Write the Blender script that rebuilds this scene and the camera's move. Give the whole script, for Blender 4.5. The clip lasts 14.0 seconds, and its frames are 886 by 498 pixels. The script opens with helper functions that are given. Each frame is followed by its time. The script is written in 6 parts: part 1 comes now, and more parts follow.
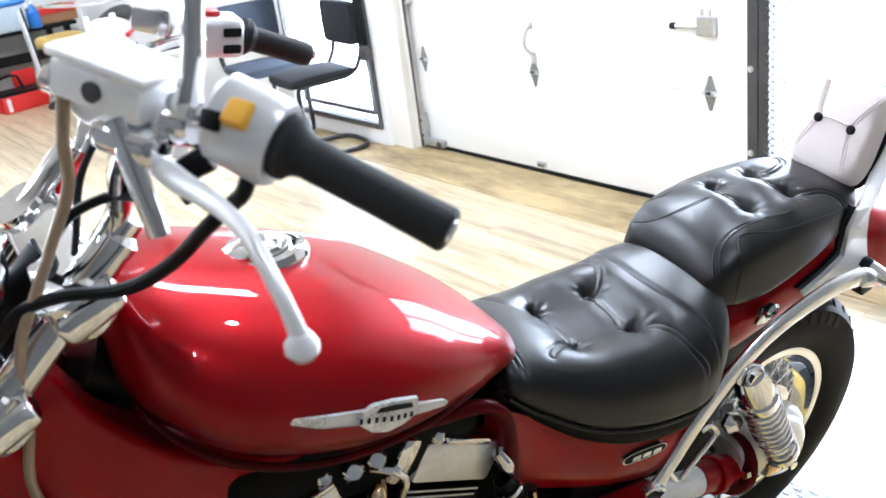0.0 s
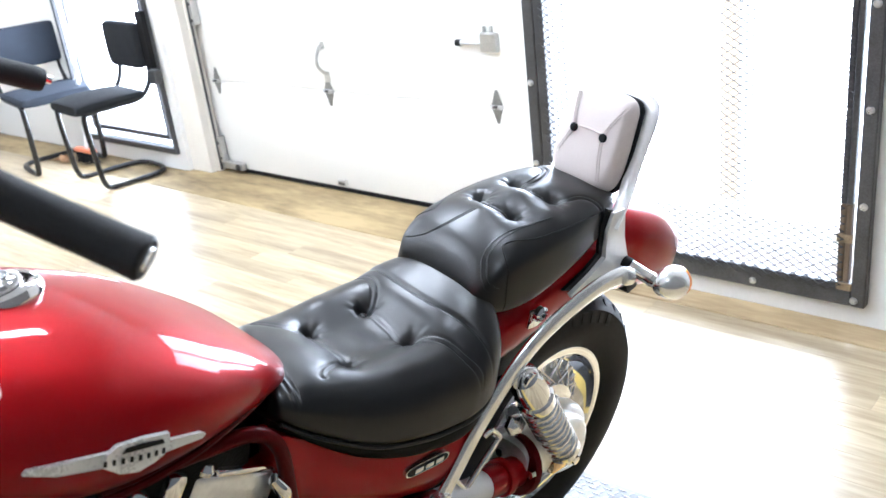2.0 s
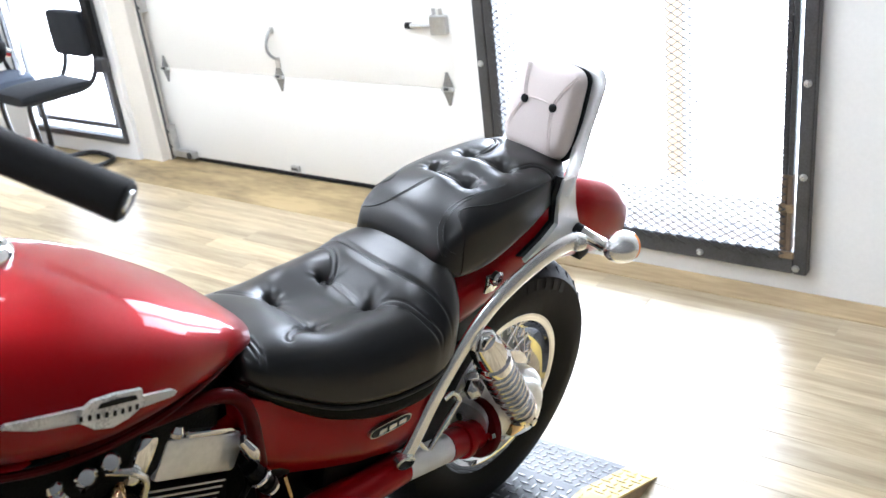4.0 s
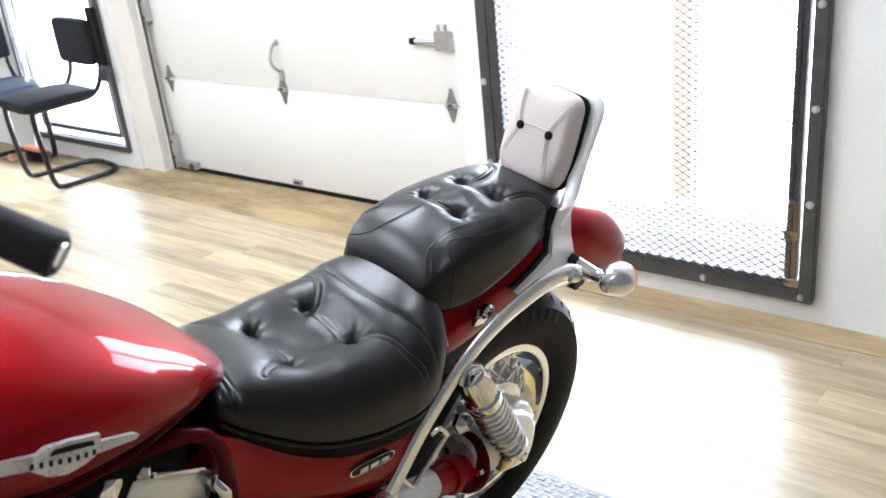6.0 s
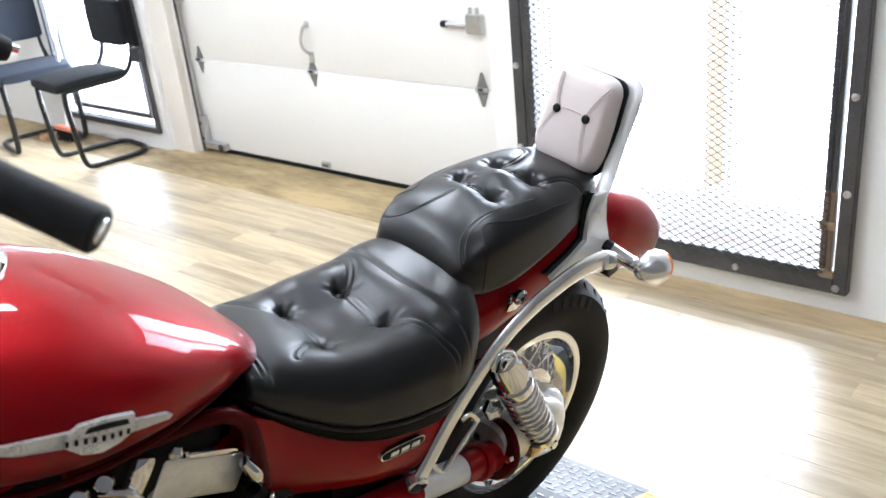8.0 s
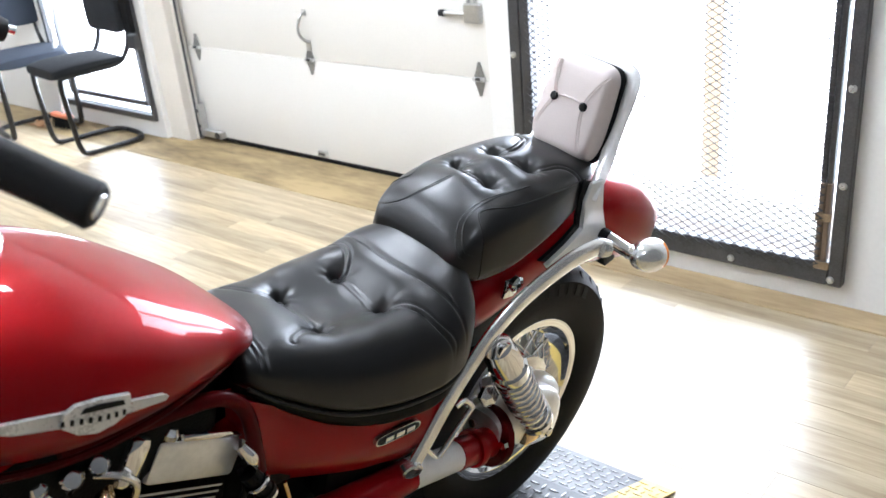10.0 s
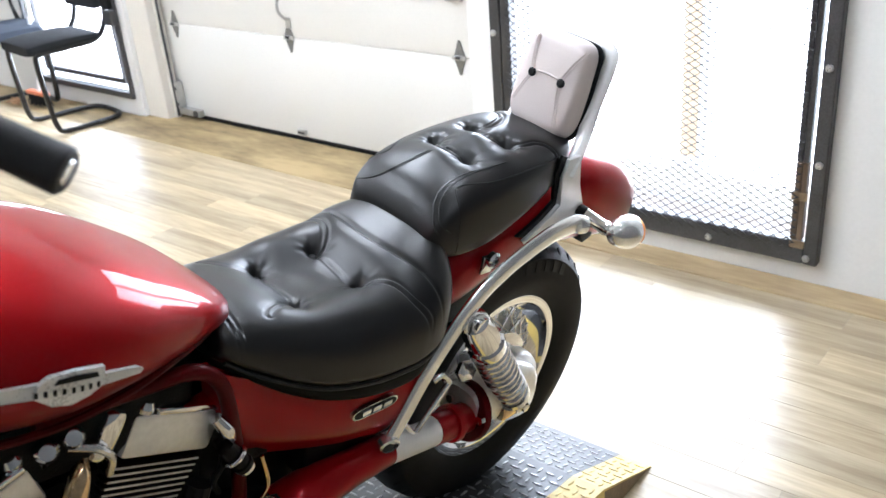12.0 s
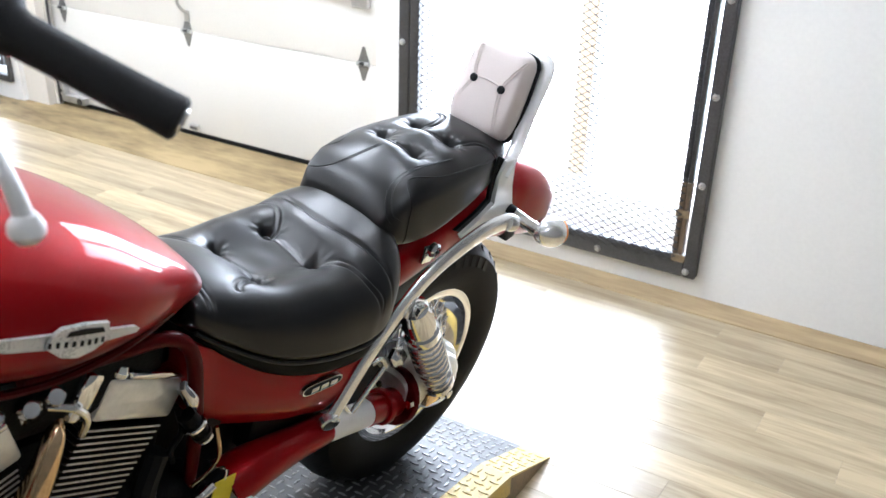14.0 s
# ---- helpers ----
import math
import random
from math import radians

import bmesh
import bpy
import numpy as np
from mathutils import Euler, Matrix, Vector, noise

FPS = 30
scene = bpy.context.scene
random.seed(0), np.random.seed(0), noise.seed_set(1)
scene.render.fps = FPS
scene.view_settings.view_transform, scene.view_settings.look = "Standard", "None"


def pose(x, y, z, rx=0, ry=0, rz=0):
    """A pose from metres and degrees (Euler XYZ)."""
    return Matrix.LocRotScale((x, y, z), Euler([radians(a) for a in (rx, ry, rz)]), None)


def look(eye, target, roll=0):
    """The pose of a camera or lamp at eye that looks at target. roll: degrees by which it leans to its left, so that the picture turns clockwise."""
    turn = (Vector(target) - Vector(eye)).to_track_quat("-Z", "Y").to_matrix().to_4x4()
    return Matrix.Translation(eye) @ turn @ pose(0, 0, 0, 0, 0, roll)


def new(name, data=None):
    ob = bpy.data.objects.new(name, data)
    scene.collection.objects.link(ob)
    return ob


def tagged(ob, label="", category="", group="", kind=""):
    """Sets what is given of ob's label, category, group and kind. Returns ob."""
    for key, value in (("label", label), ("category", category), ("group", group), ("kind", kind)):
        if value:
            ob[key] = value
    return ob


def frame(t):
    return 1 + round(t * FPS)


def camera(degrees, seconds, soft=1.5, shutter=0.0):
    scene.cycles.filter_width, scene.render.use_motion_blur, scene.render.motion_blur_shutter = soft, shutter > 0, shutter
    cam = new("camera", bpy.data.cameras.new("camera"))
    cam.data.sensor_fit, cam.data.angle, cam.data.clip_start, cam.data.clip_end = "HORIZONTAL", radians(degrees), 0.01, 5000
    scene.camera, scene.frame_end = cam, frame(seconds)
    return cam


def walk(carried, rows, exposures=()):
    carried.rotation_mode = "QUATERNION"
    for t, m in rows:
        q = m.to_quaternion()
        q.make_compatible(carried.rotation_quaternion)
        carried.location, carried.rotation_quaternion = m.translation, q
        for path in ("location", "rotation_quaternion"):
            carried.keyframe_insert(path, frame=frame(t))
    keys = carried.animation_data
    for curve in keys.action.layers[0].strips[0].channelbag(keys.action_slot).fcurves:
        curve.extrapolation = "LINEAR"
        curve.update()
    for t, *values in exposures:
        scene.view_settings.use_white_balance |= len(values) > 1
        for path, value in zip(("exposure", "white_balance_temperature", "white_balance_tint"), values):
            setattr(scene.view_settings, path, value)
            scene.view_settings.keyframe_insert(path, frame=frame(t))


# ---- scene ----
cam = camera(51.4, 14.0)
PATH = [
    (0, (0.066, 0.203, 1.718), (-1.445, 1.268, 0.956), -8.0),
    (0.5, (0.074, 0.238, 1.701), (-1.327, 1.419, 0.899), -7.3),
    (1, (0.09, 0.255, 1.701), (-1.243, 1.523, 0.915), -6.9),
    (1.5, (0.106, 0.268, 1.7), (-1.178, 1.586, 0.918), -7.0),
    (2, (0.122, 0.273, 1.705), (-1.131, 1.628, 0.932), -6.9),
    (2.5, (0.137, 0.274, 1.701), (-1.107, 1.627, 0.914), -7.1),
    (3, (0.162, 0.262, 1.699), (-1.081, 1.614, 0.907), -7.0),
    (3.2, (0.163, 0.257, 1.696), (-1.068, 1.618, 0.9), -7.1),
    (5.3, (0.133, 0.159, 1.683), (-0.986, 1.613, 0.886), -6.1),
    (5.5, (0.138, 0.201, 1.689), (-0.999, 1.644, 0.898), -6.0),
    (6, (0.142, 0.295, 1.696), (-1.045, 1.701, 0.914), -6.1),
    (6.5, (0.129, 0.32, 1.69), (-1.072, 1.701, 0.884), -6.3),
    (7, (0.12, 0.307, 1.688), (-1.091, 1.682, 0.886), -6.0),
    (7.5, (0.118, 0.299, 1.687), (-1.096, 1.669, 0.88), -5.7),
    (8, (0.117, 0.297, 1.687), (-1.106, 1.659, 0.881), -5.9),
    (10.5, (0.12, 0.29, 1.678), (-1.094, 1.648, 0.851), -5.2),
    (11, (0.123, 0.288, 1.68), (-1.099, 1.639, 0.855), -5.1),
    (11.5, (0.127, 0.288, 1.676), (-1.087, 1.636, 0.834), -4.9),
    (12, (0.128, 0.291, 1.67), (-1.044, 1.662, 0.806), -4.8),
    (12.5, (0.131, 0.281, 1.662), (-0.978, 1.69, 0.776), -2.6),
    (13, (0.103, 0.252, 1.66), (-0.988, 1.677, 0.775), -2.0),
    (13.5, (0.072, 0.177, 1.664), (-1.0, 1.643, 0.826), -0.6),
    (14, (0.059, 0.106, 1.676), (-0.872, 1.661, 0.831), 1.9),
]
EXPOSURES = [(0.0, 3.6, 5400, 10), (2.5, 3.46, 5450, 10), (5.5, 3.18, 5600, 10), (12.0, 3.14, 5600, 10), (14.0, 3.25, 5600, 10)]
cam.data.dof.use_dof, cam.data.dof.focus_distance, cam.data.dof.aperture_fstop = True, 1.9, 7.0
walk(cam, [(t, look(eye, target, roll)) for t, eye, target, roll in PATH], EXPOSURES)

from mathutils.bvhtree import BVHTree

# ---- light ----
world = bpy.data.worlds.new("world")
scene.world = world
world.use_nodes = True
wt = world.node_tree
sky = wt.nodes.new("ShaderNodeTexSky")
sky.sky_type, sky.sun_disc = "NISHITA", False
sky.sun_elevation, sky.sun_rotation = radians(70), radians(198)
sky.air_density, sky.dust_density = 1.0, 4.0
pale = wt.nodes.new("ShaderNodeHueSaturation")
pale.inputs["Saturation"].default_value = 0.25
wt.links.new(sky.outputs[0], pale.inputs["Color"])
wt.links.new(pale.outputs[0], wt.nodes["Background"].inputs[0])
wt.nodes["Background"].inputs[1].default_value = 0.15
sun_lamp = bpy.data.lights.new("sun", "SUN")
sun_lamp.energy, sun_lamp.angle, sun_lamp.color = 5.0, radians(14), (1, 0.97, 0.93)
new("sun", sun_lamp).matrix_world = look((1, -3, 9), (0, 0, 0))


def area(name, m, sx, sy, watts, colour):
    d = bpy.data.lights.new(name, "AREA")
    d.shape, d.size, d.size_y, d.energy, d.color = "RECTANGLE", sx, sy, watts, colour
    ob = new(name, d)
    ob.matrix_world = m
    return ob


# sky light through the openings
area("sky_light", look((-3.0, 11.5, 4.2), (-3.0, 0, 2.2)), 18.0, 7.0, 950, (0.98, 0.99, 1.0))

# ---- materials ----


def nodes_of(name):
    m = bpy.data.materials.new(name)
    m.use_nodes = True
    return m, m.node_tree, m.node_tree.nodes["Principled BSDF"]


def surface(name, base, rough, metal=0.0, vary=0.08, scale=6.0, fine=120.0, bump=0.0, coat=0.0, spec=0.5, rough_vary=0.08, island=0.0, random_tone=0.0, coords="Object"):
    """A plain surface with coarse and fine variation of tone, gloss and relief."""
    m, t, p = nodes_of(name)
    co = t.nodes.new("ShaderNodeTexCoord")
    big, small = t.nodes.new("ShaderNodeTexNoise"), t.nodes.new("ShaderNodeTexNoise")
    big.inputs["Scale"].default_value, small.inputs["Scale"].default_value = scale, fine
    big.inputs["Detail"].default_value, small.inputs["Detail"].default_value = 4, 3
    for n in (big, small):
        t.links.new(co.outputs[coords], n.inputs["Vector"])
    mix = t.nodes.new("ShaderNodeMath")
    mix.operation, mix.inputs[1].default_value = "MULTIPLY_ADD", 0.5
    t.links.new(small.outputs[0], mix.inputs[0])
    half = t.nodes.new("ShaderNodeMath")
    half.operation, half.inputs[1].default_value = "MULTIPLY", 0.5
    t.links.new(big.outputs[0], half.inputs[0])
    t.links.new(half.outputs[0], mix.inputs[2])
    tone = t.nodes.new("ShaderNodeMapRange")
    tone.inputs["From Min"].default_value, tone.inputs["From Max"].default_value = 0.3, 0.7
    tone.inputs["To Min"].default_value, tone.inputs["To Max"].default_value = 1 - vary, 1 + vary
    t.links.new(mix.outputs[0], tone.inputs["Value"])
    hue = t.nodes.new("ShaderNodeHueSaturation")
    hue.inputs["Color"].default_value = (*base, 1)
    last = tone.outputs[0]
    if random_tone:
        info = t.nodes.new("ShaderNodeObjectInfo")
        r = t.nodes.new("ShaderNodeMapRange")
        r.inputs["To Min"].default_value, r.inputs["To Max"].default_value = 1 - random_tone, 1 + random_tone
        t.links.new(info.outputs["Random"], r.inputs["Value"])
        mul = t.nodes.new("ShaderNodeMath")
        mul.operation = "MULTIPLY"
        t.links.new(last, mul.inputs[0])
        t.links.new(r.outputs[0], mul.inputs[1])
        last = mul.outputs[0]
    t.links.new(last, hue.inputs["Value"])
    t.links.new(hue.outputs[0], p.inputs["Base Color"])
    rr = t.nodes.new("ShaderNodeMapRange")
    rr.inputs["From Min"].default_value, rr.inputs["From Max"].default_value = 0.3, 0.7
    rr.inputs["To Min"].default_value, rr.inputs["To Max"].default_value = max(0.02, rough - rough_vary), min(1, rough + rough_vary)
    t.links.new(mix.outputs[0], rr.inputs["Value"])
    t.links.new(rr.outputs[0], p.inputs["Roughness"])
    p.inputs["Metallic"].default_value, p.inputs["Coat Weight"].default_value = metal, coat
    p.inputs["Coat Roughness"].default_value = 0.03
    p.inputs["Specular IOR Level"].default_value = spec
    if bump:
        b = t.nodes.new("ShaderNodeBump")
        b.inputs["Strength"].default_value, b.inputs["Distance"].default_value = bump, 0.002
        t.links.new(small.outputs[0], b.inputs["Height"])
        t.links.new(b.outputs[0], p.inputs["Normal"])
    return m


RED = surface("red_candy_paint", (0.27, 0.0012, 0.0035), 0.36, 0.40, 0.03, 3, 60, 0.0, 0.6, spec=0.02, rough_vary=0.02)
RED.node_tree.nodes["Principled BSDF"].inputs["Coat IOR"].default_value = 1.42
DARK_RED = surface("red_frame_paint", (0.07, 0.0006, 0.0016), 0.45, 0.1, 0.1, 5, 400, 0.0, 0.12, spec=0.05)
CHROME = surface("chrome", (0.86, 0.86, 0.87), 0.07, 1.0, 0.03, 8, 200, rough_vary=0.03)
SATIN = surface("satin_chrome", (0.86, 0.86, 0.86), 0.22, 1.0, 0.02, 12, 60, 0.0, rough_vary=0.01)
BRIGHT = surface("polished_alloy", (0.90, 0.90, 0.89), 0.26, 0.85, 0.03, 10, 40, 0.0, rough_vary=0.01)
ALLOY = surface("cast_aluminium", (0.82, 0.81, 0.78), 0.34, 0.65, 0.10, 14, 90, 0.02, rough_vary=0.03)
LEATHER = surface("black_leather", (0.003, 0.003, 0.0029), 0.34, 0, 0.15, 14, 420, 0.10, spec=0.54, rough_vary=0.03)
# black of the leather again, made matt so the seat's underside looks shaded
SKIRT_SHADE = surface("matt_seat_shade_black", (0.003, 0.003, 0.003), 0.6, 0, 0.2, 14, 520, 0.3, spec=0.12)
LEATHER_PALE = surface("pale_leather", (0.72, 0.64, 0.605), 0.5, 0, 0.05, 10, 520, 0.3)
STITCH_PALE = surface("pale_thread", (0.68, 0.60, 0.565), 0.6, 0, 0.1, 30, 900)
RUBBER = surface("tyre_rubber", (0.006, 0.006, 0.0063), 0.6, 0, 0.3, 9, 300, 0.4, spec=0.15)
GRIP = surface("grip_rubber", (0.010, 0.010, 0.010), 0.62, 0, 0.3, 20, 600, 0.4, spec=0.3)
BLACK = surface("black_paint", (0.003, 0.003, 0.0032), 0.32, 0, 0.3, 20, 300, 0.1, spec=0.15)
PLASTIC = surface("black_plastic", (0.006, 0.006, 0.0065), 0.45, 0, 0.2, 20, 400, 0.2, spec=0.15)
GREASE = surface("grimy_engine_black", (0.0025, 0.0025, 0.0025), 0.5, 0.0, 0.5, 25, 250, 0.5, spec=0.1)
AMBER = surface("amber_lens", (0.85, 0.25, 0.03), 0.15, 0, 0.05, 10, 100, 0, 0.5)
YELLOW_TAG = surface("yellow_tag", (0.75, 0.62, 0.02), 0.5, 0, 0.06, 20, 200)
WHITE_LABEL = surface("white_sticker", (0.78, 0.76, 0.73), 0.45, 0, 0.05, 20, 300)
GOLD = surface("heat_stained_chrome", (0.72, 0.52, 0.30), 0.14, 1.0, 0.2, 14, 160)
BROWN_HOSE = surface("clear_brown_hose", (0.34, 0.25, 0.16), 0.35, 0, 0.15, 20, 300)
ORANGE = surface("orange_button", (0.80, 0.42, 0.03), 0.35, 0, 0.05)
RED_PLASTIC = surface("red_plastic", (0.62, 0.02, 0.015), 0.4, 0, 0.08)
SATIN_PALE = surface("bright_satin_alloy", (0.86, 0.86, 0.85), 0.36, 0.3, 0.03, 10, 120, 0.05, rough_vary=0.03)
SWITCH = surface("silver_switch_housing", (0.72, 0.72, 0.72), 0.3, 0.35, 0.02, 8, 300, rough_vary=0.02)
SILVER = surface("silver_badge_paint", (0.70, 0.69, 0.66), 0.3, 0.25, 0.06, 20, 300)
WALL = surface("white_wall_paint", (0.84, 0.832, 0.81), 0.6, 0, 0.035, 1.5, 70, 0.12)
CREAM = surface("cream_jamb_paint", (0.76, 0.72, 0.65), 0.5, 0, 0.05, 2.5, 90, 0.12)
DOOR = surface("door_enamel", (0.79, 0.775, 0.735), 0.38, 0, 0.03, 1.2, 140, 0.06)
STEEL = surface("dark_steel", (0.085, 0.085, 0.088), 0.42, 0.6, 0.35, 7, 160, 0.25)
GALV = surface("galvanised_steel", (0.52, 0.52, 0.51), 0.36, 0.8, 0.2, 18, 160, 0.1)
MESH = surface("expanded_steel", (0.06, 0.06, 0.06), 0.5, 0.3, 0.2, 18, 160)
HINGE = surface("dull_hinge_steel", (0.24, 0.24, 0.235), 0.42, 0.6, 0.25, 18, 160, 0.1)
BOLT = surface("bolt_steel", (0.60, 0.60, 0.59), 0.3, 0.8, 0.15, 30, 200)
# lighter than the plate, for wear and for highlights on the lozenges
LUG = surface("bright_tread_steel", (0.30, 0.30, 0.295), 0.32, 0.8, 0.3, 9, 200, 0.1)
PLATE = surface("tread_plate_grey", (0.040, 0.040, 0.040), 0.40, 0.3, 0.25, 6, 150, 0.2)
YELLOW = surface("safety_yellow_paint", (0.72, 0.53, 0.14), 0.5, 0, 0.22, 9, 120, 0.2)
# unseen surfaces: these greys set the bounce light and reflections on the motorcycle
CEILING = surface("grey_ceiling_board", (0.42, 0.42, 0.415), 0.8, 0, 0.1, 1.5, 60, 0.1)
DARK_WALL = surface("dark_block_wall", (0.10, 0.099, 0.097), 0.7, 0, 0.1, 1.2, 60, 0.1)
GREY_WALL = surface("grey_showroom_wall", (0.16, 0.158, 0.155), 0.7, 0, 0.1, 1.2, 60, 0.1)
PLASTIC_WHITE = surface("white_plastic", (0.78, 0.78, 0.77), 0.4, 0, 0.03)
FABRIC = surface("dark_fabric", (0.016, 0.017, 0.019), 0.85, 0, 0.15, 12, 700, 0.5, spec=0.2)
FABRIC_BLUE = surface("blue_grey_fabric", (0.035, 0.042, 0.056), 0.85, 0, 0.15, 12, 700, 0.5, spec=0.2)
TUBE_BLACK = surface("black_tube_enamel", (0.006, 0.006, 0.006), 0.3, 0, 0.2, 20, 200)
GROUND = surface("snowy_ground", (0.88, 0.885, 0.89), 0.8, 0, 0.06, 0.8, 20, 0.3)
SLAB = surface("porch_concrete", (0.34, 0.34, 0.33), 0.8, 0, 0.12, 2.0, 60, 0.3)
RUSTY = surface("rusty_side_plate", (0.26, 0.19, 0.11), 0.6, 0.2, 0.35, 14, 120, 0.3)
POST_WOOD = surface("tan_post", (0.56, 0.42, 0.27), 0.6, 0, 0.2, 6, 90, 0.3)
CLEAR_BLUE = surface("blue_plastic", (0.04, 0.20, 0.62), 0.4, 0, 0.08)
CLOUDY = surface("cloudy_tote_plastic", (0.52, 0.60, 0.66), 0.35, 0, 0.12, 8, 60)
CARD = surface("brown_cardboard", (0.33, 0.18, 0.08), 0.7, 0, 0.12, 8, 90)
OCHRE = surface("ochre_foam", (0.50, 0.36, 0.10), 0.7, 0, 0.1)
BRISTLE = surface("orange_broom_fibre", (0.72, 0.24, 0.13), 0.7, 0, 0.2, 30, 300)


def wood(name, dark, light, along, rough, coat, stretch=14.0, random_tone=0.1):
    """Wood with grain drawn out along one axis of the object."""
    m, t, p = nodes_of(name)
    co = t.nodes.new("ShaderNodeTexCoord")
    info = t.nodes.new("ShaderNodeObjectInfo")
    mp = t.nodes.new("ShaderNodeMapping")
    mp.inputs["Scale"].default_value = [1.0 if i == along else stretch for i in range(3)]
    t.links.new(co.outputs["Object"], mp.inputs["Vector"])
    sh = t.nodes.new("ShaderNodeVectorMath")
    sh.operation = "MULTIPLY_ADD"
    sh.inputs[1].default_value = (37, 23, 11)
    t.links.new(info.outputs["Random"], sh.inputs[0])
    t.links.new(mp.outputs[0], sh.inputs[2])
    grain, streak = t.nodes.new("ShaderNodeTexNoise"), t.nodes.new("ShaderNodeTexNoise")
    grain.inputs["Scale"].default_value, grain.inputs["Detail"].default_value, grain.inputs["Distortion"].default_value = 1.6, 6, 0.6
    streak.inputs["Scale"].default_value, streak.inputs["Detail"].default_value = 9.0, 5
    for n in (grain, streak):
        t.links.new(sh.outputs[0], n.inputs["Vector"])
    add = t.nodes.new("ShaderNodeMath")
    add.operation, add.inputs[1].default_value = "MULTIPLY_ADD", 0.4
    t.links.new(streak.outputs[0], add.inputs[0])
    t.links.new(grain.outputs[0], add.inputs[2])
    ramp = t.nodes.new("ShaderNodeValToRGB")
    ramp.color_ramp.elements[0].position, ramp.color_ramp.elements[1].position = 0.44, 0.86
    ramp.color_ramp.elements[0].color, ramp.color_ramp.elements[1].color = (*dark, 1), (*light, 1)
    t.links.new(add.outputs[0], ramp.inputs[0])
    hue = t.nodes.new("ShaderNodeHueSaturation")
    r = t.nodes.new("ShaderNodeMapRange")
    r.inputs["To Min"].default_value, r.inputs["To Max"].default_value = 1 - random_tone, 1 + random_tone
    t.links.new(info.outputs["Random"], r.inputs["Value"])
    t.links.new(r.outputs[0], hue.inputs["Value"])
    t.links.new(ramp.outputs[0], hue.inputs["Color"])
    t.links.new(hue.outputs[0], p.inputs["Base Color"])
    rr = t.nodes.new("ShaderNodeMapRange")
    rr.inputs["To Min"].default_value, rr.inputs["To Max"].default_value = rough - 0.08, rough + 0.12
    t.links.new(grain.outputs[0], rr.inputs["Value"])
    t.links.new(rr.outputs[0], p.inputs["Roughness"])
    p.inputs["Coat Weight"].default_value, p.inputs["Coat Roughness"].default_value = coat, 0.27
    b = t.nodes.new("ShaderNodeBump")
    b.inputs["Strength"].default_value, b.inputs["Distance"].default_value = 0.12, 0.001
    t.links.new(add.outputs[0], b.inputs["Height"])
    t.links.new(b.outputs[0], p.inputs["Normal"])
    return m


PLANK = wood("vinyl_oak_plank", (0.30, 0.222, 0.122), (0.58, 0.472, 0.295), 0, 0.38, 0.7, 12.0, 0.15)
PLY = wood("worn_plywood", (0.15, 0.105, 0.045), (0.46, 0.35, 0.18), 0, 0.6, 0.0, 3.5, 0.05)
TAN = wood("pale_base_strip", (0.26, 0.18, 0.085), (0.50, 0.38, 0.21), 0, 0.5, 0.0, 6, 0.05)
STUD = wood("brown_stud", (0.06, 0.04, 0.025), (0.20, 0.14, 0.09), 2, 0.65, 0.0)

m, t, p = nodes_of("clear_lens")
p.inputs["Base Color"].default_value, p.inputs["Roughness"].default_value = (0.95, 0.95, 0.95, 1), 0.05
p.inputs["Transmission Weight"].default_value = 0.75
LENS = m


def glow(name, colour, strength):
    m, t, p = nodes_of(name)
    p.inputs["Emission Color"].default_value, p.inputs["Emission Strength"].default_value = (*colour, 1), strength
    p.inputs["Base Color"].default_value = (0.8, 0.8, 0.8, 1)
    return m


LAMP_GLOW = glow("lamp_glow", (1.0, 0.985, 0.965), 6.8)
BULB_GLOW = glow("bulb_glow", (1.0, 0.985, 0.96), 42.0)

# ---- mesh tools ----


def part(name, bm, material, parent=None, label="", sharp=35, category="", kind="", group=""):
    me = bpy.data.meshes.new(name)
    bmesh.ops.recalc_face_normals(bm, faces=bm.faces)
    bm.to_mesh(me)
    bm.free()
    me.materials.append(material)
    me.shade_smooth()
    me.set_sharp_from_angle(angle=radians(sharp))
    ob = new(name, me)
    if parent is not None:
        ob.parent = parent
    return tagged(ob, label, category, group, kind)


def thing(name, label, category, m=None, group="", kind=""):
    ob = new(name)
    ob.empty_display_size = 0.1
    if m is not None:
        ob.matrix_world = m
    return tagged(ob, label, category, group, kind)


def add_box(bm, a, b, bevel=0.0, seg=1, m=None):
    got = bmesh.ops.create_cube(bm, size=1)["verts"]
    for v in got:
        v.co = Vector([a[i] + (v.co[i] + 0.5) * (b[i] - a[i]) for i in range(3)])
    if bevel:
        edges = {e for v in got for e in v.link_edges}
        made = bmesh.ops.bevel(bm, geom=list(edges), offset=bevel, segments=seg, affect="EDGES", profile=0.5)
        got = list({v for f in made["faces"] for v in f.verts} | {v for v in got if v.is_valid})
    if m is not None:
        bmesh.ops.transform(bm, matrix=m, verts=got)
    return got


def boxed(a, b, bevel=0.0, seg=1, m=None):
    bm = bmesh.new()
    add_box(bm, a, b, bevel, seg, m)
    return bm


def skin(bm, rings, closed=True, cap0=True, cap1=True):
    rows = [[bm.verts.new(q) for q in ring] for ring in rings]
    n = len(rows[0])
    for r0, r1 in zip(rows, rows[1:]):
        for i in range(n if closed else n - 1):
            bm.faces.new((r0[i], r0[(i + 1) % n], r1[(i + 1) % n], r1[i]))
    if cap0:
        bm.faces.new(rows[0][::-1])
    if cap1:
        bm.faces.new(rows[-1])
    return rows


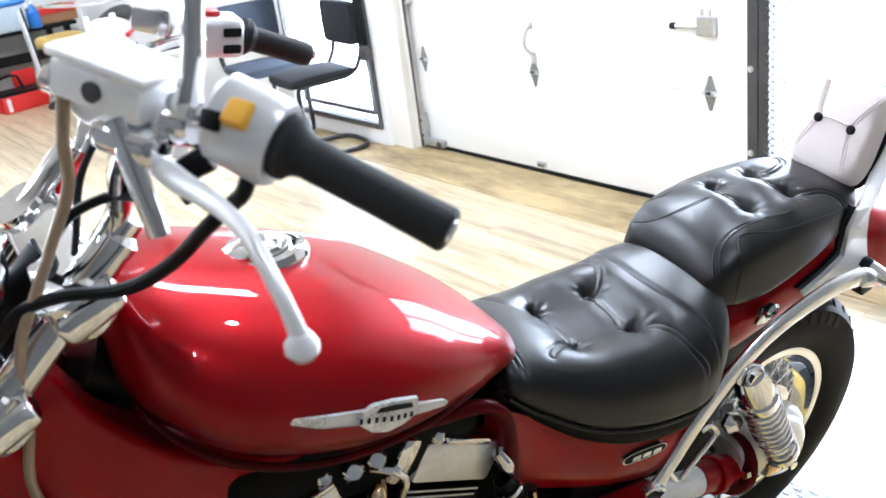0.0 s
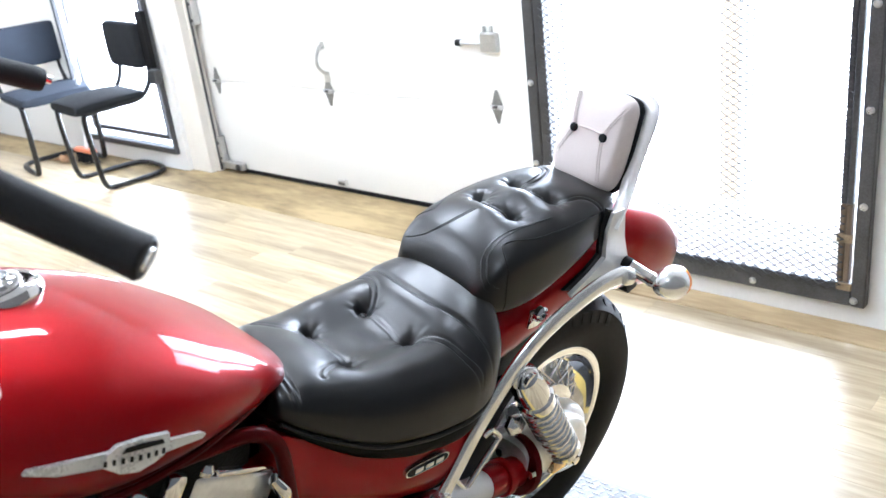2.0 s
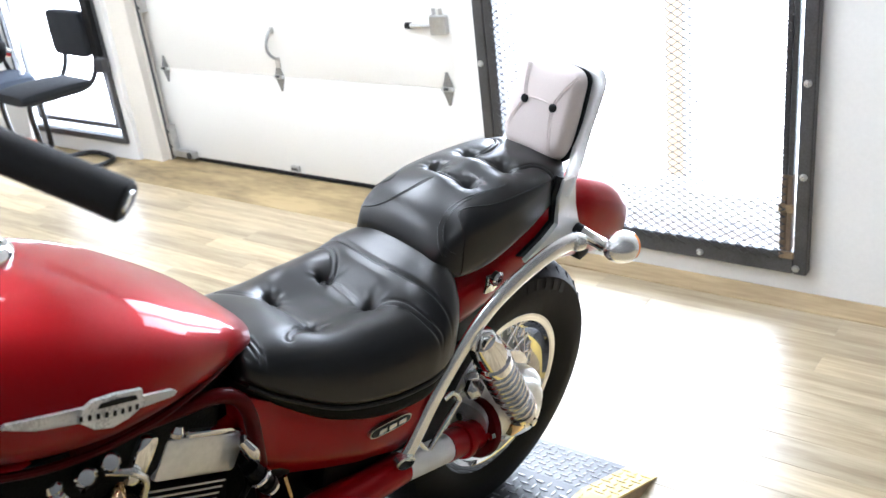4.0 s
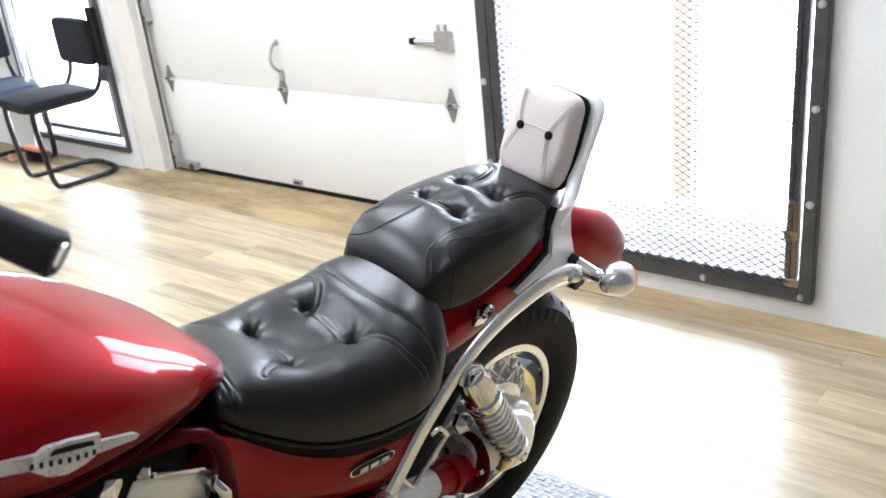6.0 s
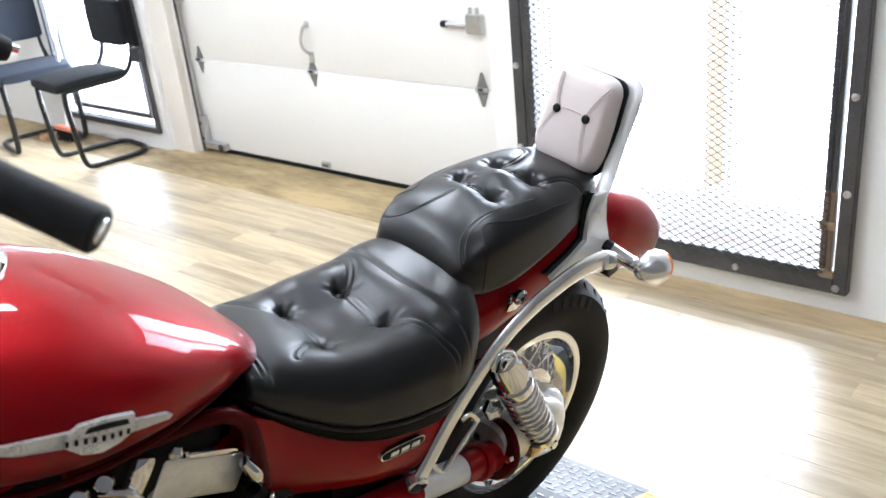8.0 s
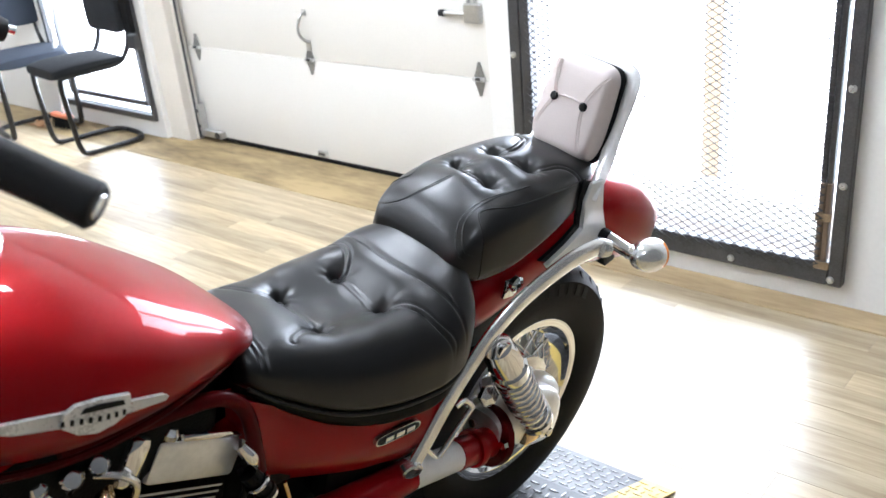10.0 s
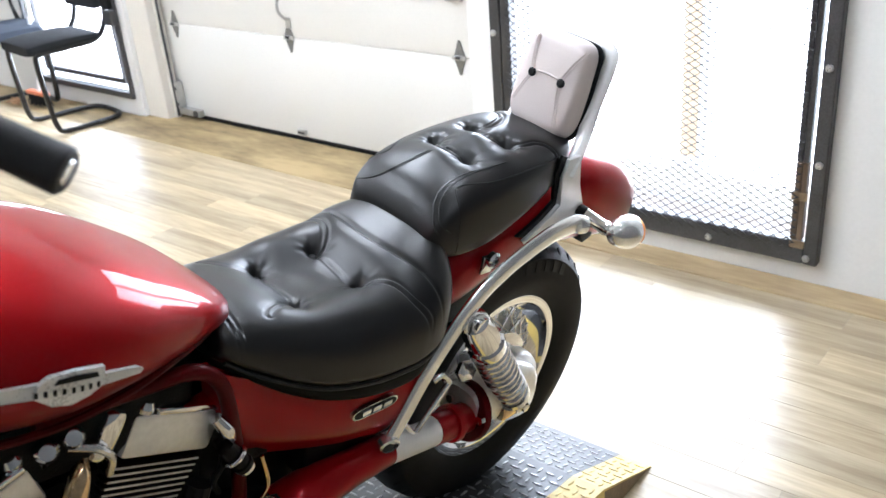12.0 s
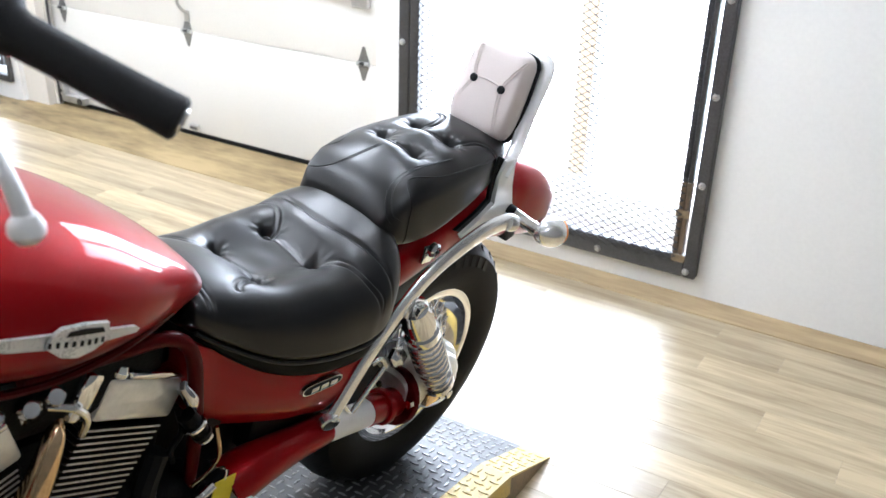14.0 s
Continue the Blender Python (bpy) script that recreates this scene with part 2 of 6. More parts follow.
def smooth_line(points, steps):
    pts = [Vector(q) for q in points]
    pts = [2 * pts[0] - pts[1]] + pts + [2 * pts[-1] - pts[-2]]
    out = []
    for i in range(1, len(pts) - 2):
        a, b, c, d = pts[i - 1:i + 3]
        for k in range(steps):
            s = k / steps
            out.append(0.5 * (2 * b + (c - a) * s + (2 * a - 5 * b + 4 * c - d) * s * s + (3 * b - a - 3 * c + d) * s ** 3))
    return out + [pts[-2]]


def add_tube(bm, points, radius, seg=10, steps=6, flat=1.0, up=(0, 0, 1)):
    """A tube swept along a smooth line; radius one number or one for each point; flat squeezes it across 'up'."""
    line = smooth_line(points, steps) if steps > 1 else [Vector(q) for q in points]
    n = len(line)
    if not isinstance(radius, (int, float)):
        span = len(radius) - 1
        rads = [radius[min(int(i / (n - 1) * span), span - 1)] * (1 - (i / (n - 1) * span - min(int(i / (n - 1) * span), span - 1))) + radius[min(int(i / (n - 1) * span), span - 1) + 1] * (i / (n - 1) * span - min(int(i / (n - 1) * span), span - 1)) for i in range(n)]
    else:
        rads = [radius] * n
    side = None
    rings = []
    for i, q in enumerate(line):
        d = (line[min(i + 1, n - 1)] - line[max(i - 1, 0)]).normalized()
        if side is None:
            side = d.cross(Vector(up))
            if side.length < 1e-3:
                side = d.cross(Vector((1, 0, 0)))
        side = (side - d * side.dot(d)).normalized()
        top = side.cross(d)
        rings.append([q + (side * math.cos(a) * flat + top * math.sin(a)) * rads[i] for a in [2 * math.pi * k / seg for k in range(seg)]])
    skin(bm, rings)


def tubed(points, radius, seg=10, steps=6, flat=1.0, up=(0, 0, 1)):
    bm = bmesh.new()
    add_tube(bm, points, radius, seg, steps, flat, up)
    return bm


def ring_lathed(profile, m, seg=72):
    """A hollow turned ring: the profile closes on itself."""
    bm = bmesh.new()
    rings = [[m @ Vector((r * math.cos(a), r * math.sin(a), h)) for a in [2 * math.pi * k / seg for k in range(seg)]] for r, h in profile]
    skin(bm, rings + [rings[0]], True, False, False)
    bmesh.ops.remove_doubles(bm, verts=bm.verts, dist=1e-6)
    return bm


def drape(ob, points, direction, lift=0.0):
    """Lays points onto a mesh, falling along a direction in its own axes."""
    tree = BVHTree.FromPolygons([v.co for v in ob.data.vertices], [q.vertices for q in ob.data.polygons])
    d = Vector(direction).normalized()
    out = []
    for q in points:
        hit, nrm, _, _ = tree.ray_cast(Vector(q) - d * 0.5, d)
        if hit is not None:
            out.append(hit + nrm * lift)
    return out


def add_lathe(bm, profile, m, seg=24):
    """Turned form: profile of (radius, height), about the z axis of m."""
    rings = [[m @ Vector((max(r, 1e-4) * math.cos(a), max(r, 1e-4) * math.sin(a), h)) for a in [2 * math.pi * k / seg for k in range(seg)]] for r, h in profile]
    skin(bm, rings)


def lathed(profile, m, seg=24):
    bm = bmesh.new()
    add_lathe(bm, profile, m, seg)
    return bm


def aim(a, b):
    """The pose whose z axis runs from a to b."""
    a, b = Vector(a), Vector(b)
    return Matrix.Translation(a) @ (b - a).to_track_quat("Z", "Y").to_matrix().to_4x4()


def hull(stations, e_top=2.4, e_low=2.6, rings=40, seg=36, dents=(), crease=None, crown=0.0, tuck=0.0):
    """A rounded body lofted along y. Stations: y, half width, low, middle and high z. dents: x, y, depth, radius.
    crown: the share of the upper height that is a shallow dome over a squarer edge. tuck: how far the foot draws in."""
    line = [np.array(s) for s in stations]
    pad = [2 * line[0] - line[1]] + line + [2 * line[-1] - line[-2]]
    bm = bmesh.new()
    n = len(line) - 1
    top = seg * 3 // 5
    out = np.zeros((rings + 1, seg, 3))
    up = np.zeros((rings + 1, seg))
    for i in range(rings + 1):
        u = i / rings * n
        k = min(int(u), n - 1)
        s = u - k
        a, b, c, d = pad[k:k + 4]
        y, w, lo, mid, hi = 0.5 * (2 * b + (c - a) * s + (2 * a - 5 * b + 4 * c - d) * s * s + (3 * b - a - 3 * c + d) * s ** 3)
        w = max(w, 0.002)
        g = np.arange(top + 1) / top
        f = -(np.sin(np.pi * (g - 0.5)) * 0.35 + (2 * g - 1) * 0.65)
        z = mid + (hi - mid) * ((1 - crown) * np.maximum(1 - np.abs(f) ** e_top, 0) ** (1 / e_top) + crown * (1 - f * f))
        ang = np.pi * (1 + (np.arange(top + 1, seg) - top) / (seg - top))
        out[i, :, 1] = y
        out[i, :top + 1, 0], out[i, :top + 1, 2] = w * f, z
        up[i, :top + 1] = (z - mid) / max(hi - mid, 1e-4)
        out[i, top + 1:, 0] = w * np.sign(np.cos(ang)) * np.abs(np.cos(ang)) ** (2 / e_low)
        out[i, top + 1:, 2] = mid - (mid - lo) * np.abs(np.sin(ang)) ** (2 / e_low)
        if tuck:
            out[i, :, 0] *= 1 - tuck * (hi - out[i, :, 2]) / max(hi - lo, 1e-4)
    if len(dents) or crease:
        x, y = out[:, :, 0], out[:, :, 1]
        hold = np.where(up > 0.05, np.minimum(1, up * 1.5), 0)
        for dx, dy, dep, rad in dents:
            r = np.hypot(x - dx, y - dy)
            th = np.arctan2(y - dy, x - dx)
            out[:, :, 2] -= hold * dep * np.exp(-(r / rad) ** 2)
            if rad < 0.025:
                folds = np.cos(9 * th + 50 * dx + 30 * dy) * (0.6 + 0.4 * np.cos(2 * th + 70 * dy))
                out[:, :, 2] -= hold * 0.0011 * folds * np.exp(-((r - 0.024) / 0.012) ** 2)
        if crease:
            out[:, :, 2] -= hold * crease(x, y)
    skin(bm, out)
    return bm

# ---- room ----
WX0, WX1, WZ0, WZ1 = -2.14, -0.777, 0.09, 2.3


def boxes(*pairs):
    bm = bmesh.new()
    for a, b in pairs:
        add_box(bm, a, b)
    return bm


floor = part("floor", boxes(((-11.2, -4.5, -0.15), (0.9, 3.74, -0.007))), PLY, kind="structure", label="oak-look vinyl plank floor on a wooden base", category="floor")
part("ceiling", boxes(((-11.4, -4.7, 3.1), (1.1, 3.9, 3.25))), CEILING, kind="structure", label="unseen grey ceiling, toned to set the bounce light", category="ceiling")
part("wall_north", boxes(
    ((-2.28, 3.39, 0), (WX0, 3.64, 3.1)), ((WX0, 3.39, 0), (WX1, 3.64, WZ0)), ((WX0, 3.39, WZ1), (WX1, 3.64, 3.1)), ((WX1, 3.39, 0), (1.1, 3.64, 3.1)),
    ((-5.08, 3.39, 2.4), (-2.28, 3.64, 3.1))), WALL, kind="structure", label="white painted plaster wall with scuffed base", category="wall")
part("wall_north_far", boxes(
    ((-11.2, 3.53, 0), (-6.27, 3.74, 3.1)), ((-6.27, 3.53, 0), (-5.16, 3.74, 0.12)), ((-6.27, 3.53, 2.2), (-5.16, 3.74, 3.1)), ((-5.16, 3.53, 0), (-5.08, 3.74, 3.1))),
    WALL, kind="structure", label="white wall beside the garage door", category="wall")
part("wall_west", boxes(((-11.4, -4.7, 0), (-11.2, 3.74, 3.1))), WALL, kind="structure", label="white end wall of the workshop", category="wall")
part("wall_south", boxes(((-11.2, -4.7, 0), (1.1, -4.5, 3.1))), GREY_WALL, kind="structure", label="plain grey wall of the showroom", category="wall")
# unseen wall, added close and dark to cut light from the east
part("light_block_east", boxes(((0.9, -4.5, 0), (1.1, 3.39, 3.1))), DARK_WALL, kind="structure", label="unseen dark wall added to keep side light off the motorcycle", category="wall")
part("door_jamb", boxed((-5.078, 3.56, 0), (-4.875, 3.71, 2.4), 0.004), CREAM, kind="structure", label="cream painted timber door jamb", category="jamb")
part("door_stop", boxed((-4.873, 3.61, 0), (-4.85, 3.655, 2.4), 0.004), CREAM, kind="structure", label="cream painted stop beside the garage door", category="trim")
part("threshold", boxed((-5.12, 3.245, -0.006), (-2.285, 3.70, 0.004), 0.002), PLY, kind="structure", label="worn plywood threshold before the garage door", category="threshold")
part("floor_edge_strip", boxed((-2.28, 3.25, -0.006), (0.9, 3.388, 0.003), 0.002), TAN, kind="structure", label="bare wood strip along the wall base", category="trim")

# outside
part("porch_floor", boxes(((-12, 3.76, -0.14), (6, 4.14, -0.1))), SLAB, kind="structure", label="grey concrete porch floor outside the window", category="porch")
part("ground", boxes(((-60, 3.76, -0.25), (60, 140, -0.142))), GROUND, kind="structure", label="bright snow-covered ground outside", category="ground")
porch = thing("porch_post", "tan wooden post outside the barred window", "post", pose(-1.61, 4.22, 0))
part("shaft", boxed((-0.055, -0.05, 0.09), (0.03, 0.05, 3.2), 0.008), POST_WOOD, porch)
part("foot", boxed((-0.09, -0.09, 0.03), (0.08, 0.09, 0.09), 0.01), PLASTIC_WHITE, porch, "white painted post foot")
part("cladding", boxed((0.032, -0.05, 0.09), (0.075, 0.05, 3.2), 0.006), PLASTIC_WHITE, porch, "white boxed side of the post")
part("porch_sill", boxed((-4.2, 4.15, -0.12), (1.5, 4.32, 0.03), 0.01), CREAM, kind="structure", label="tan timber sill outside the window", category="sill")

# garage door
door = thing("garage_door", "white sectional garage door, closed, with galvanised hinges", "garage door")
for k, (z0, z1) in enumerate(((0.03, 0.598), (0.602, 1.2), (1.204, 1.8), (1.804, 2.45))):
    part("door_section", boxed((-4.96, 3.66, z0), (-2.15, 3.70, z1), 0.004, 2), DOOR, door)
part("bottom_seal", boxed((-4.96, 3.655, 0.006), (-2.15, 3.695, 0.028), 0.006, 2), PLASTIC, door, "black rubber bottom seal")


def hinge(parent, x, z, m):
    bm = bmesh.new()
    y = 3.658
    for s in (1, -1):
        q = [(x - 0.034, z + 0.006 * s), (x + 0.034, z + 0.006 * s), (x + 0.018, z + 0.045 * s), (x + 0.006, z + 0.082 * s), (x - 0.006, z + 0.082 * s), (x - 0.018, z + 0.045 * s)]
        skin(bm, [[(a, y, b) for a, b in q], [(a, y - 0.004, b) for a, b in q]])
    h = part("hinge", bm, HINGE, parent, "galvanised leaf hinge")
    part("knuckle", tubed([(x - 0.034, y - 0.008, z), (x + 0.034, y - 0.008, z)], 0.011, 10, 1), m, h)
    part("roller_pin", tubed([(x - 0.01, y - 0.02, z + 0.004), (x + 0.012, y - 0.02, z + 0.004)], 0.008, 8, 1), STEEL, h)


for x in (-4.745, -3.72, -2.545):
    for z in (0.6, 1.202, 1.802):
        hinge(door, x, z, GALV)
handle = part("lift_handle", tubed([(-3.715, 3.655, 0.86), (-3.722, 3.63, 0.845), (-3.732, 3.612, 0.79), (-3.730, 3.612, 0.745), (-3.712, 3.63, 0.712), (-3.705, 3.655, 0.70)], 0.0085, 10, 6), GALV, door, "galvanised steel lift handle")
part("handle_foot", boxed((-3.735, 3.652, 0.65), (-3.695, 3.66, 0.71), 0.003), GALV, handle)
part("handle_foot", boxed((-3.735, 3.652, 0.84), (-3.705, 3.66, 0.875), 0.003), GALV, handle)
lock = part("slide_lock", boxed((-2.60, 3.63, 0.865), (-2.50, 3.66, 0.955), 0.006), GALV, door, "galvanised slide lock")
part("lock_bolt", tubed([(-2.72, 3.64, 0.905), (-2.58, 3.64, 0.905)], [0.012, 0.009, 0.009], 8, 2), GALV, lock)
part("lock_knob", lathed([(0.0, 0), (0.016, 0.002), (0.016, 0.03), (0.0, 0.034)], aim((-2.715, 3.64, 0.905), (-2.76, 3.64, 0.905)), 10), PLASTIC, lock)
part("lock_ears", boxes(((-2.585, 3.645, 0.955), (-2.57, 3.652, 0.985)), ((-2.545, 3.645, 0.955), (-2.53, 3.652, 0.985))), GALV, lock)
clip = part("floor_clip", boxed((-3.755, 3.64, 0.045), (-3.69, 3.66, 0.078), 0.003), GALV, door, "small steel latch clip")
for dx in (-0.018, 0.0, 0.018):
    part("slot", boxed((-3.722 + dx - 0.006, 3.637, 0.052), (-3.722 + dx + 0.006, 3.641, 0.066)), STEEL, clip)
track = thing("door_track", "galvanised vertical garage door track with brackets", "track")
bm = bmesh.new()
add_box(bm, (-4.860, 3.615, 0.02), (-4.820, 3.622, 2.5), 0.002)
add_box(bm, (-4.867, 3.622, 0.02), (-4.860, 3.66, 2.5), 0.002)
part("rail", bm, GALV, track)
part("rail_lip", boxed((-4.827, 3.60, 0.02), (-4.819, 3.6146, 2.5), 0.002), STEEL, track)
for z in (0.07, 0.95, 1.7):
    b = part("bracket", boxed((-4.817, 3.606, z), (-4.790, 3.655, z + 0.17), 0.003), GALV, track)
    for dz in (0.03, 0.13):
        part("bracket_bolt", lathed([(0, 0), (0.011, 0.001), (0.010, 0.006), (0, 0.009)], aim((-4.803, 3.606, z + dz), (-4.803, 3.5, z + dz)), 10), STEEL, b)
part("corner_bracket", boxed((-4.93, 3.615, 0.03), (-4.615, 3.655, 0.075), 0.004), GALV, track, "bottom corner bracket of the door")
part("roller", lathed([(0, 0), (0.022, 0), (0.022, 0.02), (0, 0.02)], aim((-4.655, 3.63, 0.05), (-4.655, 3.55, 0.05)), 14), STEEL, track)

# barred window
win = thing("window_1", "large window guarded by expanded steel mesh in a bolted frame", "window", kind="structure")
Y0 = 3.345
part("frame_stile", boxed((-2.134, Y0, WZ0), (-2.0825, Y0 + 0.042, WZ1), 0.004), STEEL, win, "dark steel frame stile")
part("inner_stile", boxed((-2.081, Y0 + 0.004, WZ0 + 0.086), (-2.036, Y0 + 0.042, WZ1 - 0.09), 0.003), STEEL, win, "dark steel inner stile")
part("frame_stile", boxed((-0.794, Y0, WZ0), (-0.745, Y0 + 0.042, WZ1), 0.004), STEEL, win, "dark steel frame stile")
part("frame_rail", boxed((-2.082, Y0 + 0.002, WZ0), (-0.795, Y0 + 0.042, WZ0 + 0.085), 0.004), STEEL, win, "dark steel bottom rail")
part("frame_rail", boxed((-2.082, Y0 + 0.002, WZ1 - 0.09), (-0.795, Y0 + 0.042, WZ1), 0.004), STEEL, win, "dark steel top rail")
for x0, x1 in ((-0.850, -0.829), (-0.8275, -0.808)):
    part("inner_stud", boxed((x0, Y0 + 0.008, WZ0 + 0.087), (x1, Y0 + 0.042, 0.47), 0.003), STUD, win, "weathered brown timber stud")
    part("stud_cover", boxed((x0, Y0 + 0.008, 0.472), (x1, Y0 + 0.042, WZ1 - 0.09), 0.003), STEEL, win, "dark steel stud cover")
part("stud_cleat", boxed((-0.856, Y0 + 0.001, 0.33), (-0.800, Y0 + 0.0075, 0.362), 0.002), RUSTY, win, "rusty cleat across the stud")
part("corner_rust", boxed((-0.846, Y0 - 0.003, 0.150), (-0.792, Y0 + 0.0015, 0.180), 0.004), RUSTY, win, "rusty weld at the frame corner")
part("inner_sill", boxed((WX0 + 0.02, Y0 + 0.052, WZ0 + 0.005), (WX1 - 0.06, Y0 + 0.27, WZ0 + 0.03), 0.004), STUD, win, "weathered brown window sill")
part("inner_stud", boxed((WX0 + 0.004, Y0 + 0.06, WZ0 + 0.01), (WX0 + 0.05, Y0 + 0.13, WZ1), 0.004), STEEL, win)
for x, z in ((WX0 + 0.026, 0.47), (WX0 + 0.026, 0.82), (WX0 + 0.03, 1.18), (WX0 + 0.03, 1.6), (-0.770, 0.473), (-0.770, 0.81), (-0.770, 1.15), (-0.770, 1.49), (-1.15, 0.118), (-1.52, 0.118), (-1.88, 0.118), (-0.783, 0.115)):
    part("bolt", lathed([(0.0, 0.0), (0.014, 0.0), (0.014, 0.003), (0.010, 0.009), (0, 0.011)], aim((x, Y0, z), (x, Y0 - 0.1, z)), 12), BOLT, win)


def expanded(x0, x1, z0, z1, y, wide, high, strand):
    """Expanded metal: rows of strands that bend to and fro and meet at the knots."""
    verts, faces = [], []
    nx, nz = int((x1 - x0) / wide), int((z1 - z0) / high)
    for r in range(nz * 2):
        zc = z0 + (r + 0.5) * high / 2
        for c in range(nx * 2):
            up = (c + r) % 2 == 0
            xa, xb = x0 + c * wide / 2, x0 + (c + 1) * wide / 2
            za, zb = (zc - high / 4, zc + high / 4) if up else (zc + high / 4, zc - high / 4)
            k = len(verts)
            for xx, zz in ((xa, za), (xb, zb)):
                verts += [(xx, y - strand, zz - strand * 0.45), (xx, y, zz - strand * 0.45), (xx, y, zz + strand * 0.45), (xx, y - strand, zz + strand * 0.45)]
            for j in range(4):
                faces.append((k + j, k + (j + 1) % 4, k + 4 + (j + 1) % 4, k + 4 + j))
            if up:
                k = len(verts)
                for yy in (y - strand * 1.25, y + strand * 0.25):
                    verts += [(xb - strand * 1.5, yy, zb), (xb, yy, zb - strand * 0.75), (xb + strand * 1.5, yy, zb), (xb, yy, zb + strand * 0.75)]
                faces += [(k, k + 1, k + 2, k + 3), (k + 7, k + 6, k + 5, k + 4)] + [(k + j, k + 4 + j, k + 4 + (j + 1) % 4, k + (j + 1) % 4) for j in range(4)]
    me = bpy.data.meshes.new("mesh_panel")
    me.from_pydata(verts, [], faces)
    me.materials.append(MESH)
    return me


panel = new("mesh_panel", expanded(-2.055, -0.796, WZ0 + 0.052, WZ1 - 0.05, Y0 - 0.0012, 0.047, 0.029, 0.0040))
panel.parent = win
tagged(panel, "expanded steel security mesh", kind="stuff")

# far window beside the chairs
fw = thing("window_2", "tall narrow window with a double dark steel frame", "window", kind="structure")
for x0, x1, z0, z1, d in ((-6.30, -6.275, 0.115, 2.2, 0.0), (-5.165, -5.14, 0.115, 2.2, 0.0), (-6.275, -5.165, 0.115, 0.155, 0.0), (-6.275, -5.165, 2.16, 2.2, 0.0),
                          (-6.205, -6.185, 0.20, 2.1, 0.03), (-5.255, -5.235, 0.20, 2.1, 0.03), (-6.185, -5.255, 0.20, 0.23, 0.03), (-6.185, -5.255, 2.07, 2.1, 0.03)):
    part("frame_bar", boxed((x0, 3.50 + d, z0), (x1, 3.528 + d, z1), 0.003), STEEL, fw)
part("inner_sill", boxed((-6.24, 3.535, 0.125), (-5.20, 3.70, 0.16), 0.003), PLASTIC_WHITE, fw, "white window sill")
part("conduit_box", boxed((-5.20, 3.46, 0.70), (-5.12, 3.497, 1.06), 0.006), PLASTIC, fw, "black box on the window frame")
part("latch_box", boxed((-5.19, 3.45, 0.60), (-5.10, 3.497, 0.69), 0.006), STEEL, fw, "grey latch box")

# chairs


def chair(fabric, label):
    c = thing("chair", label, "chair", group="chairs by the window")
    w, f, b = 0.205, -0.21, 0.23
    for s in (1, -1):
        part("side_tube", tubed([(s * w, b + 0.06, 0.98), (s * w, b + 0.045, 0.72), (s * w, b + 0.015, 0.605), (s * w, b - 0.06, 0.53), (s * w, 0, 0.52), (s * w, f + 0.04, 0.515), (s * w, f - 0.005, 0.475), (s * w, f + 0.005, 0.2), (s * w, f + 0.02, 0.06), (s * w, f + 0.07, 0.016), (s * w, 0.05, 0.014), (s * w * 0.95, b - 0.06, 0.014)], 0.0165, 10, 6), TUBE_BLACK, c)
        part("foot_pad", boxed((s * w - 0.012, f + 0.07, 0.0), (s * w + 0.012, f + 0.10, 0.008), 0.003), PLASTIC, c)
    part("base_loop", tubed([(w * 0.95, b - 0.06, 0.014), (w * 0.8, b, 0.014), (w * 0.4, b + 0.03, 0.014), (-w * 0.4, b + 0.03, 0.014), (-w * 0.8, b, 0.014), (-w * 0.95, b - 0.06, 0.014)], 0.0165, 10, 6), TUBE_BLACK, c)
    part("seat", hull([(-0.25, 0.16, 0.525, 0.537, 0.55), (-0.235, 0.21, 0.50, 0.537, 0.57), (-0.1, 0.225, 0.505, 0.547, 0.583), (0.1, 0.225, 0.52, 0.55, 0.58), (0.20, 0.215, 0.525, 0.549, 0.57), (0.215, 0.17, 0.535, 0.547, 0.555)], 4, 4, 30, 40), fabric, c)
    back = hull([(-0.028, 0.21, 0.72, 0.86, 0.985), (-0.02, 0.225, 0.708, 0.86, 0.997), (0.012, 0.228, 0.705, 0.86, 1.0), (0.028, 0.21, 0.72, 0.86, 0.985)], 9, 9, 10, 56)
    bmesh.ops.transform(back, matrix=Matrix.Translation((0, b + 0.045, 0)) @ Matrix.Shear("XZ", 4, (0, 0.09)) @ Matrix.Translation((0, 0, 0)), verts=back.verts)
    for v in back.verts:
        v.co.y -= 0.035
    part("backrest", back, fabric, c)
    return c


c1 = chair(FABRIC, "black fabric cantilever chair with black tubular frame")
c1.matrix_world = pose(-5.47, 3.245, 0, 0, 0, -7) @ Matrix.Diagonal((1.06, 1.01, 0.99, 1))
c2 = chair(FABRIC_BLUE, "blue-grey fabric cantilever chair beside the far window")
c2.matrix_world = pose(-6.23, 3.255, 0, 0, 0, 80) @ Matrix.Diagonal((1.14, 1.03, 0.975, 1))

broom = thing("broom", "white-handled broom with an orange head, leaning at the window", "broom")
part("handle", tubed([(-6.06, 3.36, 0.10), (-5.96, 3.49, 1.45)], 0.013, 10, 1), PLASTIC_WHITE, broom)
part("head", boxed((-6.20, 3.33, 0.075), (-5.95, 3.38, 0.105), 0.01, 2), BRISTLE, broom)
bm = bmesh.new()
rnd = random.Random(4)
for i in range(150):
    x, y = -6.19 + 0.23 * rnd.random(), 3.335 + 0.04 * rnd.random()
    add_tube(bm, [(x, y, 0.076), (x + rnd.uniform(-0.02, 0.02), y + rnd.uniform(-0.025, 0.02), 0.001)], 0.0022, 4, 1)
part("bristles", bm, FABRIC, broom, "dark bristles", kind="stuff")
leaf = thing("dry_leaf", "dry brown leaf lying on the floor", "leaf", pose(-6.32, 3.30, 0.004))
bm = bmesh.new()
